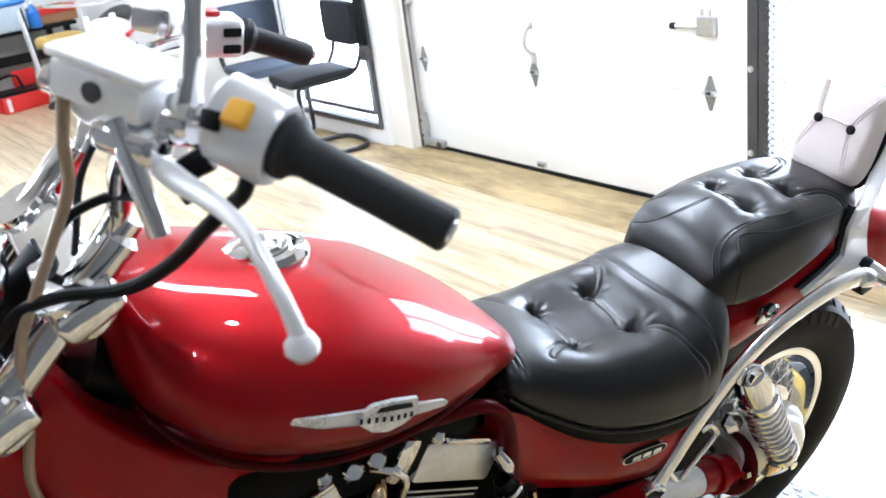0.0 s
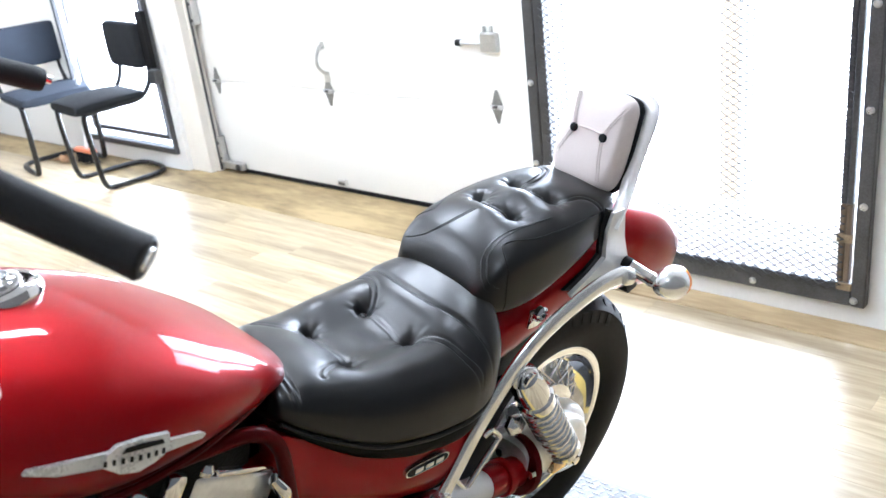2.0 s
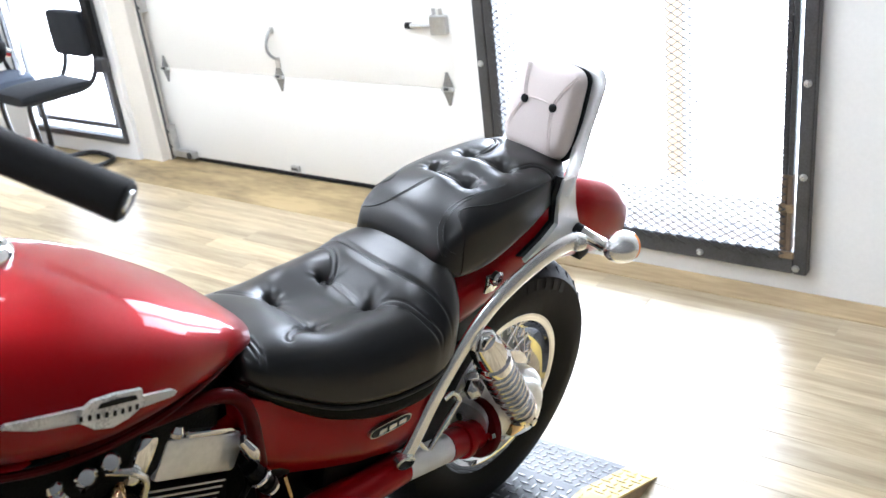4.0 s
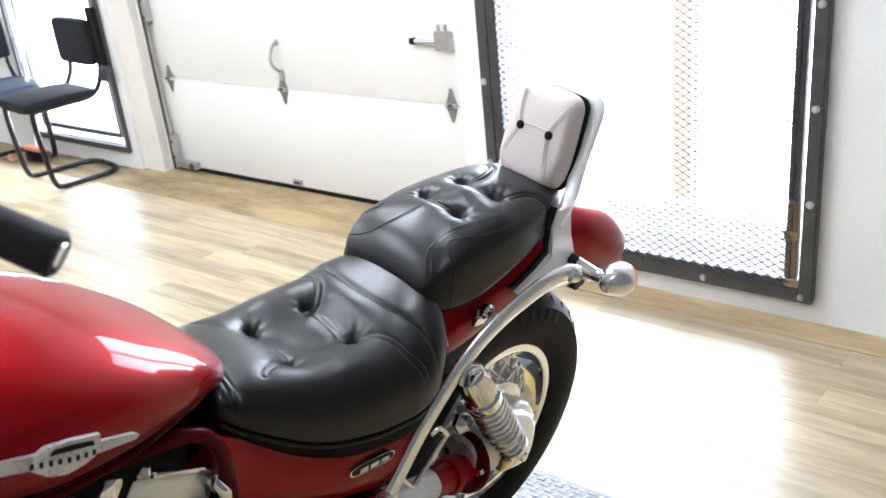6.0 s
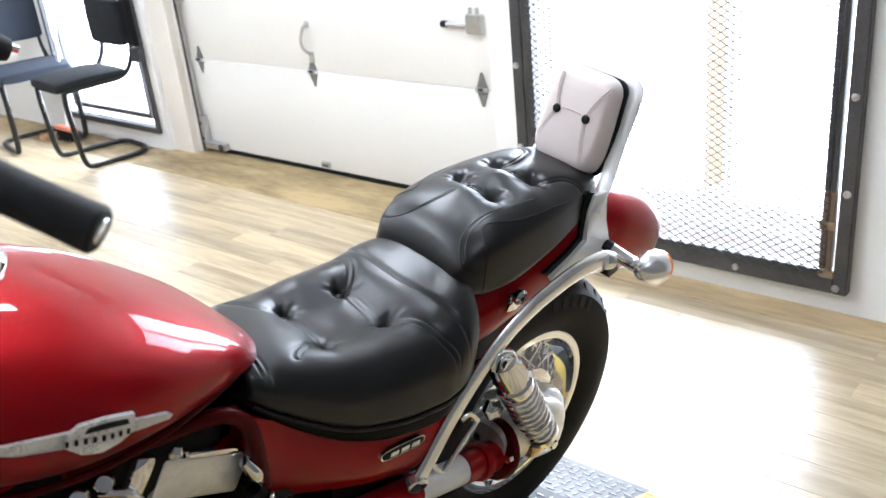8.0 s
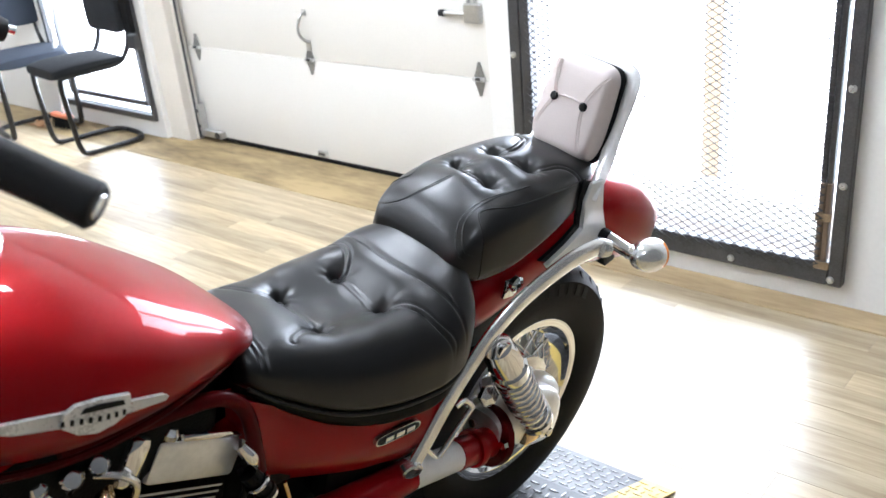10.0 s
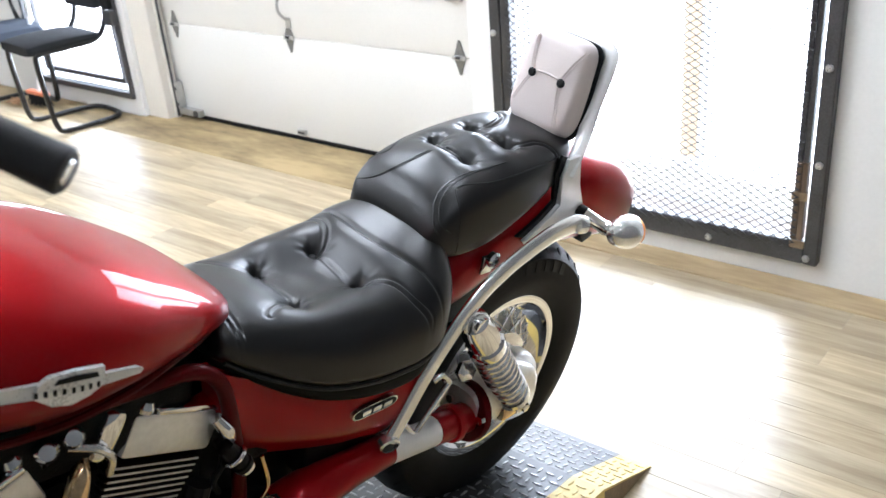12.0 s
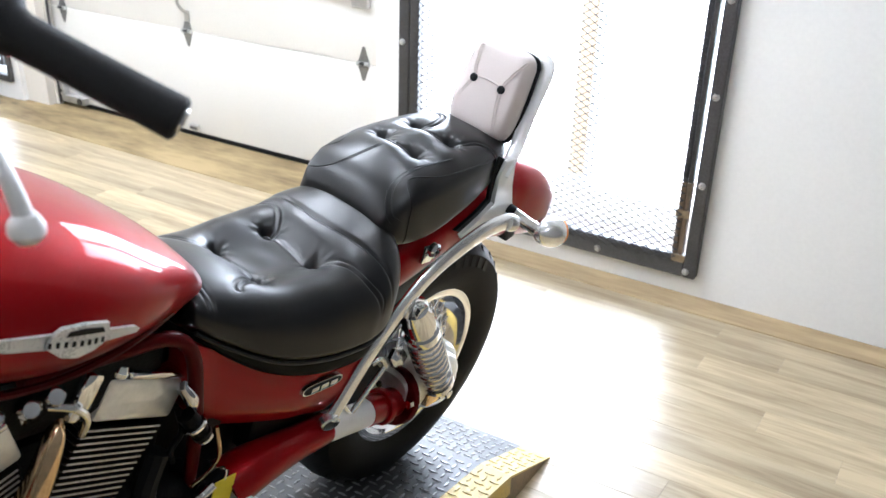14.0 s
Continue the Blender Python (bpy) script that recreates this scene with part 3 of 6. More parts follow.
ring = [(0.10 * (0.55 + 0.45 * abs(math.sin(5 * a))) * math.cos(a), 0.07 * (0.55 + 0.45 * abs(math.sin(5 * a))) * math.sin(a), 0.012 + 0.012 * math.sin(3 * a)) for a in [2 * math.pi * k / 30 for k in range(30)]]
skin(bm, [ring, [(x, y, z + 0.0015) for x, y, z in ring]])
part("blade", bm, CARD, leaf)

# far end of the workshop
box_red = thing("tool_box", "red plastic toolbox with a black carrying handle", "toolbox", pose(-10.0, 2.36, 0, 0, 0, 8))
part("body", boxed((-0.14, -0.24, 0), (0.14, 0.24, 0.17), 0.02, 2), RED_PLASTIC, box_red)
part("tray", boxed((-0.15, -0.25, 0.172), (0.15, 0.25, 0.20), 0.01), PLASTIC, box_red, "black tray rim")
part("lid", boxed((-0.17, 0.02, 0.202), (-0.10, 0.25, 0.36), 0.015, 2), RED_PLASTIC, box_red, "raised red lid")
part("handle", tubed([(0, -0.2, 0.2), (0, -0.19, 0.32), (0, 0.0, 0.34), (0, 0.05, 0.2)], 0.014, 8, 5), PLASTIC, box_red)
part("label_strip", boxed((0.141, -0.2, 0.02), (0.145, -0.16, 0.15)), WHITE_LABEL, box_red)
crate = thing("tool_box", "second red toolbox beside the bench", "toolbox", pose(-10.15, 1.95, 0, 0, 0, -4))
part("body", boxed((-0.14, -0.2, 0), (0.14, 0.17, 0.15), 0.02, 2), RED_PLASTIC, crate)
part("lid", boxed((-0.145, -0.205, 0.152), (0.145, 0.175, 0.2), 0.015, 2), PLASTIC, crate)
bench = thing("workbench", "black steel workbench at the end wall", "workbench", pose(-10.75, 1.9, 0))
part("top", boxed((-0.42, -1.6, 0.68), (0.42, 1.3, 0.72), 0.006), PLASTIC, bench)
for x in (-0.36, 0.36):
    for y in (-1.5, -0.1, 1.2):
        part("leg", boxed((x - 0.03, y - 0.03, 0), (x + 0.03, y + 0.03, 0.68), 0.004), PLASTIC, bench)
part("shelf", boxed((-0.38, -1.5, 0.38), (0.34, 1.2, 0.40), 0.004), PLASTIC, bench)
tote = thing("storage_tote", "cloudy plastic tote with a blue lid on the bench", "tote", pose(-10.5, 2.52, 0.721))
part("body", boxed((-0.2, -0.22, 0), (0.2, 0.2, 0.26), 0.03, 2), CLOUDY, tote)
part("lid", boxed((-0.215, -0.235, 0.262), (0.215, 0.215, 0.30), 0.012, 2), CLEAR_BLUE, tote)
carton = thing("cardboard_box", "brown cardboard carton on the bench", "carton", pose(-10.6, 3.02, 0.721, 0, 0, 6))
part("body", boxed((-0.2, -0.2, 0), (0.2, 0.22, 0.17), 0.006), CARD, carton)
part("flap", boxed((0.2, -0.19, 0.1), (0.22, 0.21, 0.172), 0.003), RED_PLASTIC, carton, "red printed edge")
tub = thing("oil_bottle", "blue plastic bottle standing on the bench", "bottle", pose(-10.3, 2.78, 0.721))
part("body", lathed([(0, 0), (0.06, 0.0), (0.065, 0.02), (0.065, 0.16), (0.025, 0.21), (0.022, 0.24), (0, 0.24)], Matrix.Identity(4), 16), CLEAR_BLUE, tub)
part("cap", lathed([(0, 0.24), (0.026, 0.24), (0.026, 0.265), (0, 0.27)], Matrix.Identity(4), 12), PLASTIC_WHITE, tub)
board = thing("leaning_board", "white-faced board leaning against the bench", "board", look((-9.95, 2.62, 0.02), (-10.3, 2.64, 1.0)) @ pose(0, 0, 0))
part("face", boxed((-0.015, -0.1, -0.95), (0.0, 0.1, 0.0), 0.004), PLASTIC_WHITE, board)
part("edge", boxed((0.001, -0.1, -0.95), (0.02, 0.1, 0.0), 0.003), PLASTIC, board, "black edge strip")
foam = thing("foam_block", "ochre foam block on a stool", "foam", pose(-9.6, 2.78, 0.58, 0, 0, 20))
part("block", boxed((-0.13, -0.2, 0), (0.13, 0.2, 0.11), 0.03, 2), OCHRE, foam)
stool = thing("rolling_stool", "low grey workshop stool on castors", "stool", pose(-9.6, 2.72, 0))
part("seat", lathed([(0, 0.5), (0.16, 0.5), (0.18, 0.52), (0.18, 0.56), (0.15, 0.578), (0, 0.578)], Matrix.Identity(4), 24), PLASTIC, stool)
part("column", tubed([(0, 0, 0.1), (0, 0, 0.5)], 0.03, 12, 1), GALV, stool)
for k in range(5):
    a = 2 * math.pi * k / 5
    leg = part("leg", tubed([(0, 0, 0.11), (0.22 * math.cos(a), 0.22 * math.sin(a), 0.085)], 0.018, 8, 1), GALV, stool)
    part("castor", lathed([(0, -0.012), (0.03, -0.012), (0.03, 0.012), (0, 0.012)], Matrix.Translation((0.22 * math.cos(a), 0.22 * math.sin(a), 0.03)) @ pose(0, 0, 0, 90, 0, math.degrees(a)), 12), STEEL, leg)


def wheel_parts(parent, r_out, r_rim, width, hub_r, rim_mat, tread, spokes=32, tyre_width=0.0):
    """A spoked wheel about the local x axis: tyre, rim, hub and spokes."""
    q = Matrix.Rotation(radians(90), 4, "Y")
    d = r_out - r_rim
    rim_width, width = width, tyre_width or width
    prof = [(r_rim - 0.004, -width * 0.34), (r_rim + d * 0.12, -width * 0.43), (r_rim + d * 0.45, -width * 0.5), (r_rim + d * 0.75, -width * 0.46), (r_rim + d * 0.93, -width * 0.3), (r_out, -width * 0.08)]
    prof += [(a, -b) for a, b in prof[::-1]]
    tyre = part("tyre", ring_lathed(prof, q, 72), RUBBER, parent, "black rubber tyre")
    bm = bmesh.new()
    n = 36 if tread == "road" else 44
    for k in range(n):
        a = 2 * math.pi * k / n
        for s in (-1, 1):
            m = Matrix.Rotation(a + (0.5 if s > 0 else 0) * 2 * math.pi / n, 4, "X")
            if tread == "road":
                add_box(bm, (-0.016, -0.003, -0.002), (0.016, 0.003, 0.0006), 0, 1, m @ Matrix.Translation((s * width * 0.385, 0, r_rim + d * 0.835)) @ Matrix.Rotation(s * 0.95, 4, "Y") @ Matrix.Rotation(0.5, 4, "Z"))
            else:
                add_box(bm, (s * width * 0.08, -0.014, r_out - 0.012), (s * width * 0.42, 0.014, r_out + 0.012), 0.003, 1, m @ Matrix.Rotation(s * 0.12, 4, "Y"))
    part("tread_pattern", bm, RUBBER, parent, "fine shoulder tread", kind="stuff")
    rp = [(r_rim - 0.046, 0.0), (r_rim - 0.044, -rim_width * 0.14), (r_rim - 0.024, -rim_width * 0.22), (r_rim - 0.016, -rim_width * 0.36), (r_rim - 0.008, -rim_width * 0.40), (r_rim + 0.004, -rim_width * 0.415), (r_rim + 0.010, -rim_width * 0.435), (r_rim + 0.006, -rim_width * 0.455), (r_rim - 0.006, -rim_width * 0.455), (r_rim - 0.013, -rim_width * 0.44), (r_rim - 0.017, -rim_width * 0.38), (r_rim - 0.022, -rim_width * 0.30), (r_rim - 0.045, -rim_width * 0.20), (r_rim - 0.052, 0.0)]
    rp = rp + [(a, -b) for a, b in rp[::-1]]
    bm = bmesh.new()
    rings = [[q @ Vector((r * math.cos(2 * math.pi * k / 72), r * math.sin(2 * math.pi * k / 72), h)) for k in range(72)] for r, h in rp]
    skin(bm, rings, True, False, False)
    part("rim", bm, rim_mat, parent, "polished chrome rim")
    part("hub", lathed([(0.0, -0.075), (hub_r * 0.6, -0.075), (hub_r, -0.06), (hub_r, -0.05), (hub_r * 0.7, -0.04), (hub_r * 0.7, 0.04), (hub_r, 0.05), (hub_r, 0.06), (hub_r * 0.6, 0.075), (0, 0.075)], q, 36), rim_mat, parent, "chrome hub")
    for k in range(spokes):
        a = 2 * math.pi * k / spokes
        s = 1 if k % 2 else -1
        b = a + (0.55 if (k // 2) % 2 else -0.55)
        part("spoke", tubed([(s * 0.052, hub_r * 0.95 * math.cos(b), hub_r * 0.95 * math.sin(b)), (s * 0.026, (r_rim - 0.040) * math.cos(a), (r_rim - 0.040) * math.sin(a))], 0.0036, 6, 1), CHROME, parent)
        part("spoke_nipple", tubed([(s * 0.030, (r_rim - 0.066) * math.cos(a), (r_rim - 0.066) * math.sin(a)), (s * 0.026, (r_rim - 0.040) * math.cos(a), (r_rim - 0.040) * math.sin(a))], 0.0058, 8, 1), SATIN, parent)
    return tyre


bike2 = thing("dirt_bike", "white motorcycle with knobby tyres and a red stripe, parked", "motorcycle", pose(-7.25, 2.46, 0, 0, 0, 62))
for y, nm in ((-0.18, "front_wheel"), (1.18, "rear_wheel")):
    wh = part(nm, tubed([(-0.09, y, 0.33), (0.09, y, 0.33)], 0.012, 8, 1), STEEL, bike2)
    holder = part("wheel_core", lathed([(0, -0.02), (0.03, -0.02), (0.03, 0.02), (0, 0.02)], Matrix.Translation((0, y, 0.33)) @ Matrix.Rotation(radians(90), 4, "Y"), 12), STEEL, bike2)
    q = Matrix.Translation((0, y, 0.33)) @ Matrix.Rotation(radians(90), 4, "Y")
    bm = ring_lathed([(0.24, -0.035), (0.28, -0.045), (0.31, -0.035), (0.315, 0), (0.31, 0.035), (0.28, 0.045), (0.24, 0.035)], q, 48)
    part("tyre", bm, RUBBER, wh, "knobby black tyre")
    bm = bmesh.new()
    for k in range(44):
        for s in (-1, 1):
            add_box(bm, (s * 0.006, -0.012, 0.305), (s * 0.038, 0.012, 0.327), 0.0, 1, Matrix.Translation((0, y, 0.33)) @ Matrix.Rotation(2 * math.pi * (k + 0.25 * s) / 44, 4, "X"))
    part("tread_pattern", bm, RUBBER, wh, kind="stuff")
    bm = bmesh.new()
    for k in range(28):
        a = 2 * math.pi * k / 28
        add_tube(bm, [(0.02 * (-1) ** k, y + 0.03 * math.cos(a), 0.33 + 0.03 * math.sin(a)), (0, y + 0.235 * math.cos(a + 0.1), 0.33 + 0.235 * math.sin(a + 0.1))], 0.003, 5, 1)
    part("spoke_set", bm, GALV, wh, kind="stuff")
    bm = bmesh.new()
    skin(bm, [[q @ Vector((r * math.cos(2 * math.pi * k / 48), r * math.sin(2 * math.pi * k / 48), h)) for k in range(48)] for r, h in ((0.238, -0.03), (0.228, -0.02), (0.225, 0), (0.228, 0.02), (0.238, 0.03))], True, False, False)
    part("rim", bm, GALV, wh)
for s in (-0.1, 0.1):
    part("fork_leg", tubed([(s, -0.18, 0.33), (s, 0.12, 1.0)], 0.024, 10, 1), GALV, bike2)
part("front_fender", hull([(-0.5, 0.03, 0.76, 0.77, 0.78), (-0.4, 0.06, 0.74, 0.76, 0.79), (-0.15, 0.075, 0.72, 0.75, 0.79), (0.02, 0.05, 0.70, 0.72, 0.75)], 3, 3, 16, 20), PLASTIC_WHITE, bike2)
part("side_panel", hull([(0.10, 0.06, 0.70, 0.82, 0.93), (0.2, 0.15, 0.62, 0.80, 0.97), (0.5, 0.17, 0.62, 0.78, 0.93), (0.75, 0.12, 0.70, 0.78, 0.86)], 3, 3, 18, 24), PLASTIC_WHITE, bike2)
part("red_stripe", boxed((-0.178, 0.2, 0.80), (0.178, 0.66, 0.83), 0.004), RED_PLASTIC, bike2)
part("saddle", hull([(0.45, 0.08, 0.86, 0.9, 0.93), (0.6, 0.12, 0.84, 0.9, 0.95), (1.1, 0.11, 0.86, 0.92, 0.96), (1.25, 0.05, 0.92, 0.94, 0.96)], 3, 3, 18, 24), PLASTIC, bike2)
part("engine", boxed((-0.14, 0.25, 0.28), (0.14, 0.75, 0.60), 0.05, 2), GREASE, bike2)
part("rear_fender", hull([(1.0, 0.06, 0.82, 0.85, 0.88), (1.3, 0.08, 0.86, 0.88, 0.91), (1.6, 0.05, 0.90, 0.91, 0.93)], 3, 3, 12, 20), PLASTIC_WHITE, bike2)
part("handlebar", tubed([(-0.4, 0.2, 1.12), (-0.15, 0.12, 1.1), (0.15, 0.12, 1.1), (0.4, 0.2, 1.12)], 0.014, 8, 5), GALV, bike2)

# unseen ceiling fixtures, added to brighten the room and the seat leather
for x, y, turn, wide in ((-2.0, 2.05, 90, 0.11), (-2.3, 0.2, 90, 0.075), (-4.6, 1.6, 90, 0.075), (-4.6, 0.2, 90, 0.15), (-7.4, 1.6, 0, 0.075), (-9.4, 1.6, 0, 0.075), (-7.4, -1.4, 0, 0.075), (-9.4, -1.4, 0, 0.075)):
    lamp = thing("fill_light", "long white ceiling fixture, lit, added as unseen fill", "ceiling light", pose(x, y, 0, 0, 0, turn), "ceiling lights")
    part("housing", boxed((-0.62, -wide - 0.015, 3.03), (0.62, wide + 0.015, 3.098), 0.01), PLASTIC_WHITE, lamp)
    part("diffuser", boxed((-0.6, -wide, 3.012), (0.6, wide, 3.029), 0.006), LAMP_GLOW, lamp, "glowing diffuser")

# first two sit where the tank glints point; the other four are added fill
for x, y in ((-0.87, 2.15), (0.66, 0.95), (-3.2, 2.5), (-0.9, -1.7), (-2.6, -1.7), (-4.4, -1.7)):
    lamp = thing("bulb_light", "small round ceiling lamp, lit; two follow tank glints, four added fill", "ceiling light", pose(x, y, 0), "round ceiling lamps")
    part("canopy", lathed([(0, 3.098), (0.15, 3.098), (0.15, 3.06), (0.12, 3.045), (0, 3.045)], Matrix.Identity(4), 24), PLASTIC_WHITE, lamp)
    part("bulb", lathed([(0, 3.044), (0.055, 3.044), (0.058, 3.03), (0.04, 3.012), (0, 3.006)], Matrix.Identity(4), 20), BULB_GLOW, lamp, "glowing round bulb")

# lift platform under the motorcycle
lift = thing("lift_platform", "grey tread-plate lift platform with a yellow-painted edge", "platform")
BY, BZ, TY, SLOPE = 1.89, 0.106, 2.145, 0.150
EDGE0, EDGE1, INNER = -0.775, -1.55, -0.868
FY = -0.75


def deck_z(y):
    return BZ + (BY - y) * SLOPE if y < BY else BZ * (TY - y) / (TY - BY) + 0.004 * (y - BY) / (TY - BY)


def slab(x0, x1, y0, y1, thick):
    bm = bmesh.new()
    skin(bm, [[(x0, y0, deck_z(y0)), (x1, y0, deck_z(y0)), (x1, y0, max(deck_z(y0) - thick, 0)), (x0, y0, max(deck_z(y0) - thick, 0))], [(x0, y1, deck_z(y1)), (x1, y1, deck_z(y1)), (x1, y1, max(deck_z(y1) - thick, 0.0)), (x0, y1, max(deck_z(y1) - thick, 0.0))]])
    return bm


part("deck", slab(EDGE1, INNER, FY, BY, 0.06), PLATE, lift, "grey tread plate deck")
part("edge_strip", slab(INNER, EDGE0, FY, BY, 0.06), YELLOW, lift, "worn yellow painted edge")
part("ramp", slab(EDGE1, INNER, BY, TY, 0.008), PLATE, lift, "grey tread plate ramp")
part("ramp_edge", slab(INNER, EDGE0, BY, TY, 0.008), YELLOW, lift, "worn yellow ramp edge")
bm = bmesh.new()
zz = lambda y: deck_z(y) - 0.061
skin(bm, [[(EDGE1 + 0.03, FY + 0.02, 0), (EDGE0 - 0.02, FY + 0.02, 0), (EDGE0 - 0.02, FY + 0.02, zz(FY + 0.02)), (EDGE1 + 0.03, FY + 0.02, zz(FY + 0.02))], [(EDGE1 + 0.03, BY - 0.02, 0), (EDGE0 - 0.02, BY - 0.02, 0), (EDGE0 - 0.02, BY - 0.02, zz(BY - 0.02)), (EDGE1 + 0.03, BY - 0.02, zz(BY - 0.02))]])
part("base", bm, STEEL, lift, "dark steel base")
bm = bmesh.new()
skin(bm, [[(x, BY - 0.03, 0.0), (x, BY - 0.03, deck_z(BY) - 0.02), (x, BY, deck_z(BY) - 0.009), (x, TY - 0.02, deck_z(TY - 0.02) - 0.009), (x, TY - 0.02, 0.0)] for x in (EDGE0 - 0.012, EDGE0 - 0.004)])
part("ramp_skirt", bm, RUSTY, lift, "rusty brown side plate of the ramp")


def lugs(x0, x1, y0, y1):
    """Raised lozenges of tread plate, each crosswise to its neighbours."""
    verts, faces = [], []
    p = 0.0295
    for i in range(int((x1 - x0) / p) + 1):
        for j in range(int((y1 - y0) / p) + 1):
            cx, cy = x0 + (i + 0.5) * p, y0 + (j + 0.5) * p
            if cx > x1 - 0.008 or cy > y1 - 0.008:
                continue
            a = radians(0 if (i + j) % 2 else 90) + radians(2)
            ux, uy, l, w, h = math.cos(a), math.sin(a), 0.0155, 0.0042, 0.0024
            k = len(verts)
            for r, z in ((1.0, 0.0), (0.72, h)):
                for u, v in ((-1, 0), (-0.5, -0.8), (0.5, -0.8), (1, 0), (0.5, 0.8), (-0.5, 0.8)):
                    x, y = cx + ux * u * l * r - uy * v * w * r, cy + uy * u * l * r + ux * v * w * r
                    verts.append((x, y, deck_z(y) + z))
            for q in range(6):
                faces.append((k + q, k + (q + 1) % 6, k + 6 + (q + 1) % 6, k + 6 + q))
            faces.append(tuple(range(k + 6, k + 12)))
    me = bpy.data.meshes.new("tread_pattern")
    me.from_pydata(verts, [], faces)
    return me


for x0, x1, y0, y1, mt, nm in ((EDGE1, INNER, 0.9, BY, LUG, "raised grey tread lozenges"), (EDGE1, INNER, BY, TY, LUG, "raised grey tread lozenges"), (INNER, EDGE0, 0.9, BY, YELLOW, "yellow tread lozenges"), (INNER, EDGE0, BY, TY, YELLOW, "yellow tread lozenges")):
    me = lugs(x0, x1, y0, y1)
    me.materials.append(mt)
    ob = new("tread_pattern", me)
    ob.parent = lift
    tagged(ob, nm, kind="stuff")

# ---- motorcycle ----
BIKE = pose(-1.1087, 1.7128, 0.1199, -10, 12, -5.7)
bike = thing("motorcycle", "red cruiser motorcycle with black button-tufted seats, leaning on its stand", "motorcycle", BIKE)

# fuel tank
TANK = [(-1.447, 0.03, 0.945, 0.97, 0.995), (-1.435, 0.12, 0.885, 0.955, 1.015), (-1.40, 0.17, 0.848, 0.94, 1.022), (-1.34, 0.198, 0.805, 0.91, 1.015), (-1.25, 0.208, 0.772, 0.885, 0.998), (-1.15, 0.205, 0.760, 0.865, 0.978), (-1.05, 0.186, 0.762, 0.855, 0.945), (-0.97, 0.158, 0.77, 0.84, 0.905), (-0.90, 0.125, 0.775, 0.825, 0.863), (-0.85, 0.088, 0.775, 0.80, 0.825), (-0.82, 0.05, 0.77, 0.785, 0.80)]
tank = part("fuel_tank", hull(TANK, 2.2, 2.5, 72, 72), RED, bike, "glossy candy red fuel tank", sharp=60)
for s in (1, -1):
    part("tank_seam", tubed([(s * w * 0.80, y, lo + (mid - lo) * 0.12) for y, w, lo, mid, hi in TANK[1:10]], [0.001, 0.005, 0.006, 0.006, 0.006, 0.006, 0.005, 0.003, 0.001], 8, 6), DARK_RED, tank)
CAP = pose(-0.012, -1.243, 0.993, 6, 0, 0)
cap = part("fuel_cap", lathed([(0, -0.02), (0.056, -0.02), (0.060, -0.012), (0.060, -0.002), (0.055, 0.007), (0.046, 0.010), (0.041, 0.0085), (0, 0.0085)], CAP @ Matrix.Diagonal((0.72, 1.28, 1, 1)), 44), CHROME, tank, "chrome oval fuel cap")
part("cap_lid", lathed([(0, 0.009), (0.038, 0.009), (0.0385, 0.013), (0.034, 0.017), (0.020, 0.0195), (0, 0.020)], CAP @ Matrix.Translation((0, 0.004, 0)) @ Matrix.Diagonal((0.72, 1.22, 1, 1)), 40), CHROME, cap, "domed chrome lid")
part("cap_hinge", tubed([CAP @ Vector((-0.014, -0.052, 0.010)), CAP @ Vector((0.014, -0.052, 0.010))], 0.006, 12, 1), CHROME, cap)
part("cap_lock", lathed([(0, 0), (0.010, 0), (0.010, 0.004), (0, 0.004)], CAP @ Matrix.Translation((0, 0.026, 0.0175)), 14), SATIN, cap)


def tank_side(y, z, off=0.0):
    """Place on the left flank of the tank at that y and z."""
    ys = [q[0] for q in TANK]
    k = max(i for i in range(len(ys) - 1) if ys[i] <= y)
    s = (y - ys[k]) / (ys[k + 1] - ys[k])
    w, lo, mid, hi = [TANK[k][i] * (1 - s) + TANK[k + 1][i] * s for i in (1, 2, 3, 4)]
    f, e = ((z - mid) / (hi - mid), 2.2) if z > mid else ((mid - z) / (mid - lo), 2.5)
    return Vector((w * max(1 - min(f, 0.98) ** e, 0) ** (1 / e) + off, y, z))


def on_tank(outline, thick, lift):
    bm = bmesh.new()
    skin(bm, [[tank_side(y, z, lift) for y, z in outline], [tank_side(y, z, lift + thick) for y, z in outline]])
    return bm


def badge_line(u, v):
    """Along the badge and across it, on the tank's flank."""
    return (-1.289 + 0.237 * u - 0.0 * v, 0.897 - 0.054 * u + v)


def badge_shape(pts):
    return [badge_line(u, v) for u, v in pts]


badge = part("tank_badge", on_tank(badge_shape([(0, -0.003), (0.15, -0.009), (0.4, -0.010), (0.7, -0.009), (0.98, -0.006), (1.0, 0.0), (0.96, 0.005), (0.7, 0.009), (0.4, 0.010), (0.15, 0.007), (0.02, 0.003)]), 0.005, 0.0015), SILVER, tank, "silver winged badge")
part("crest", on_tank(badge_shape([(0.37, -0.008), (0.46, -0.022), (0.56, -0.025), (0.66, -0.017), (0.72, -0.008), (0.75, 0.004), (0.745, 0.020), (0.58, 0.022), (0.45, 0.018), (0.39, 0.008)]), 0.006, 0.003), SILVER, badge, "silver crest plate")
part("crest_inset", on_tank(badge_shape([(0.47, 0.008), (0.71, 0.009), (0.70, 0.015), (0.58, 0.017), (0.49, 0.014)]), 0.0015, 0.0088), PLASTIC, badge, "dark enamel inset")
for k in range(8):
    u = 0.37 + 0.047 * k
    part("letter_bar", on_tank(badge_shape([(u, -0.006), (u + 0.016, -0.006), (u + 0.016, 0.0015), (u, 0.0015)]), 0.0015, 0.0088), PLASTIC, badge)

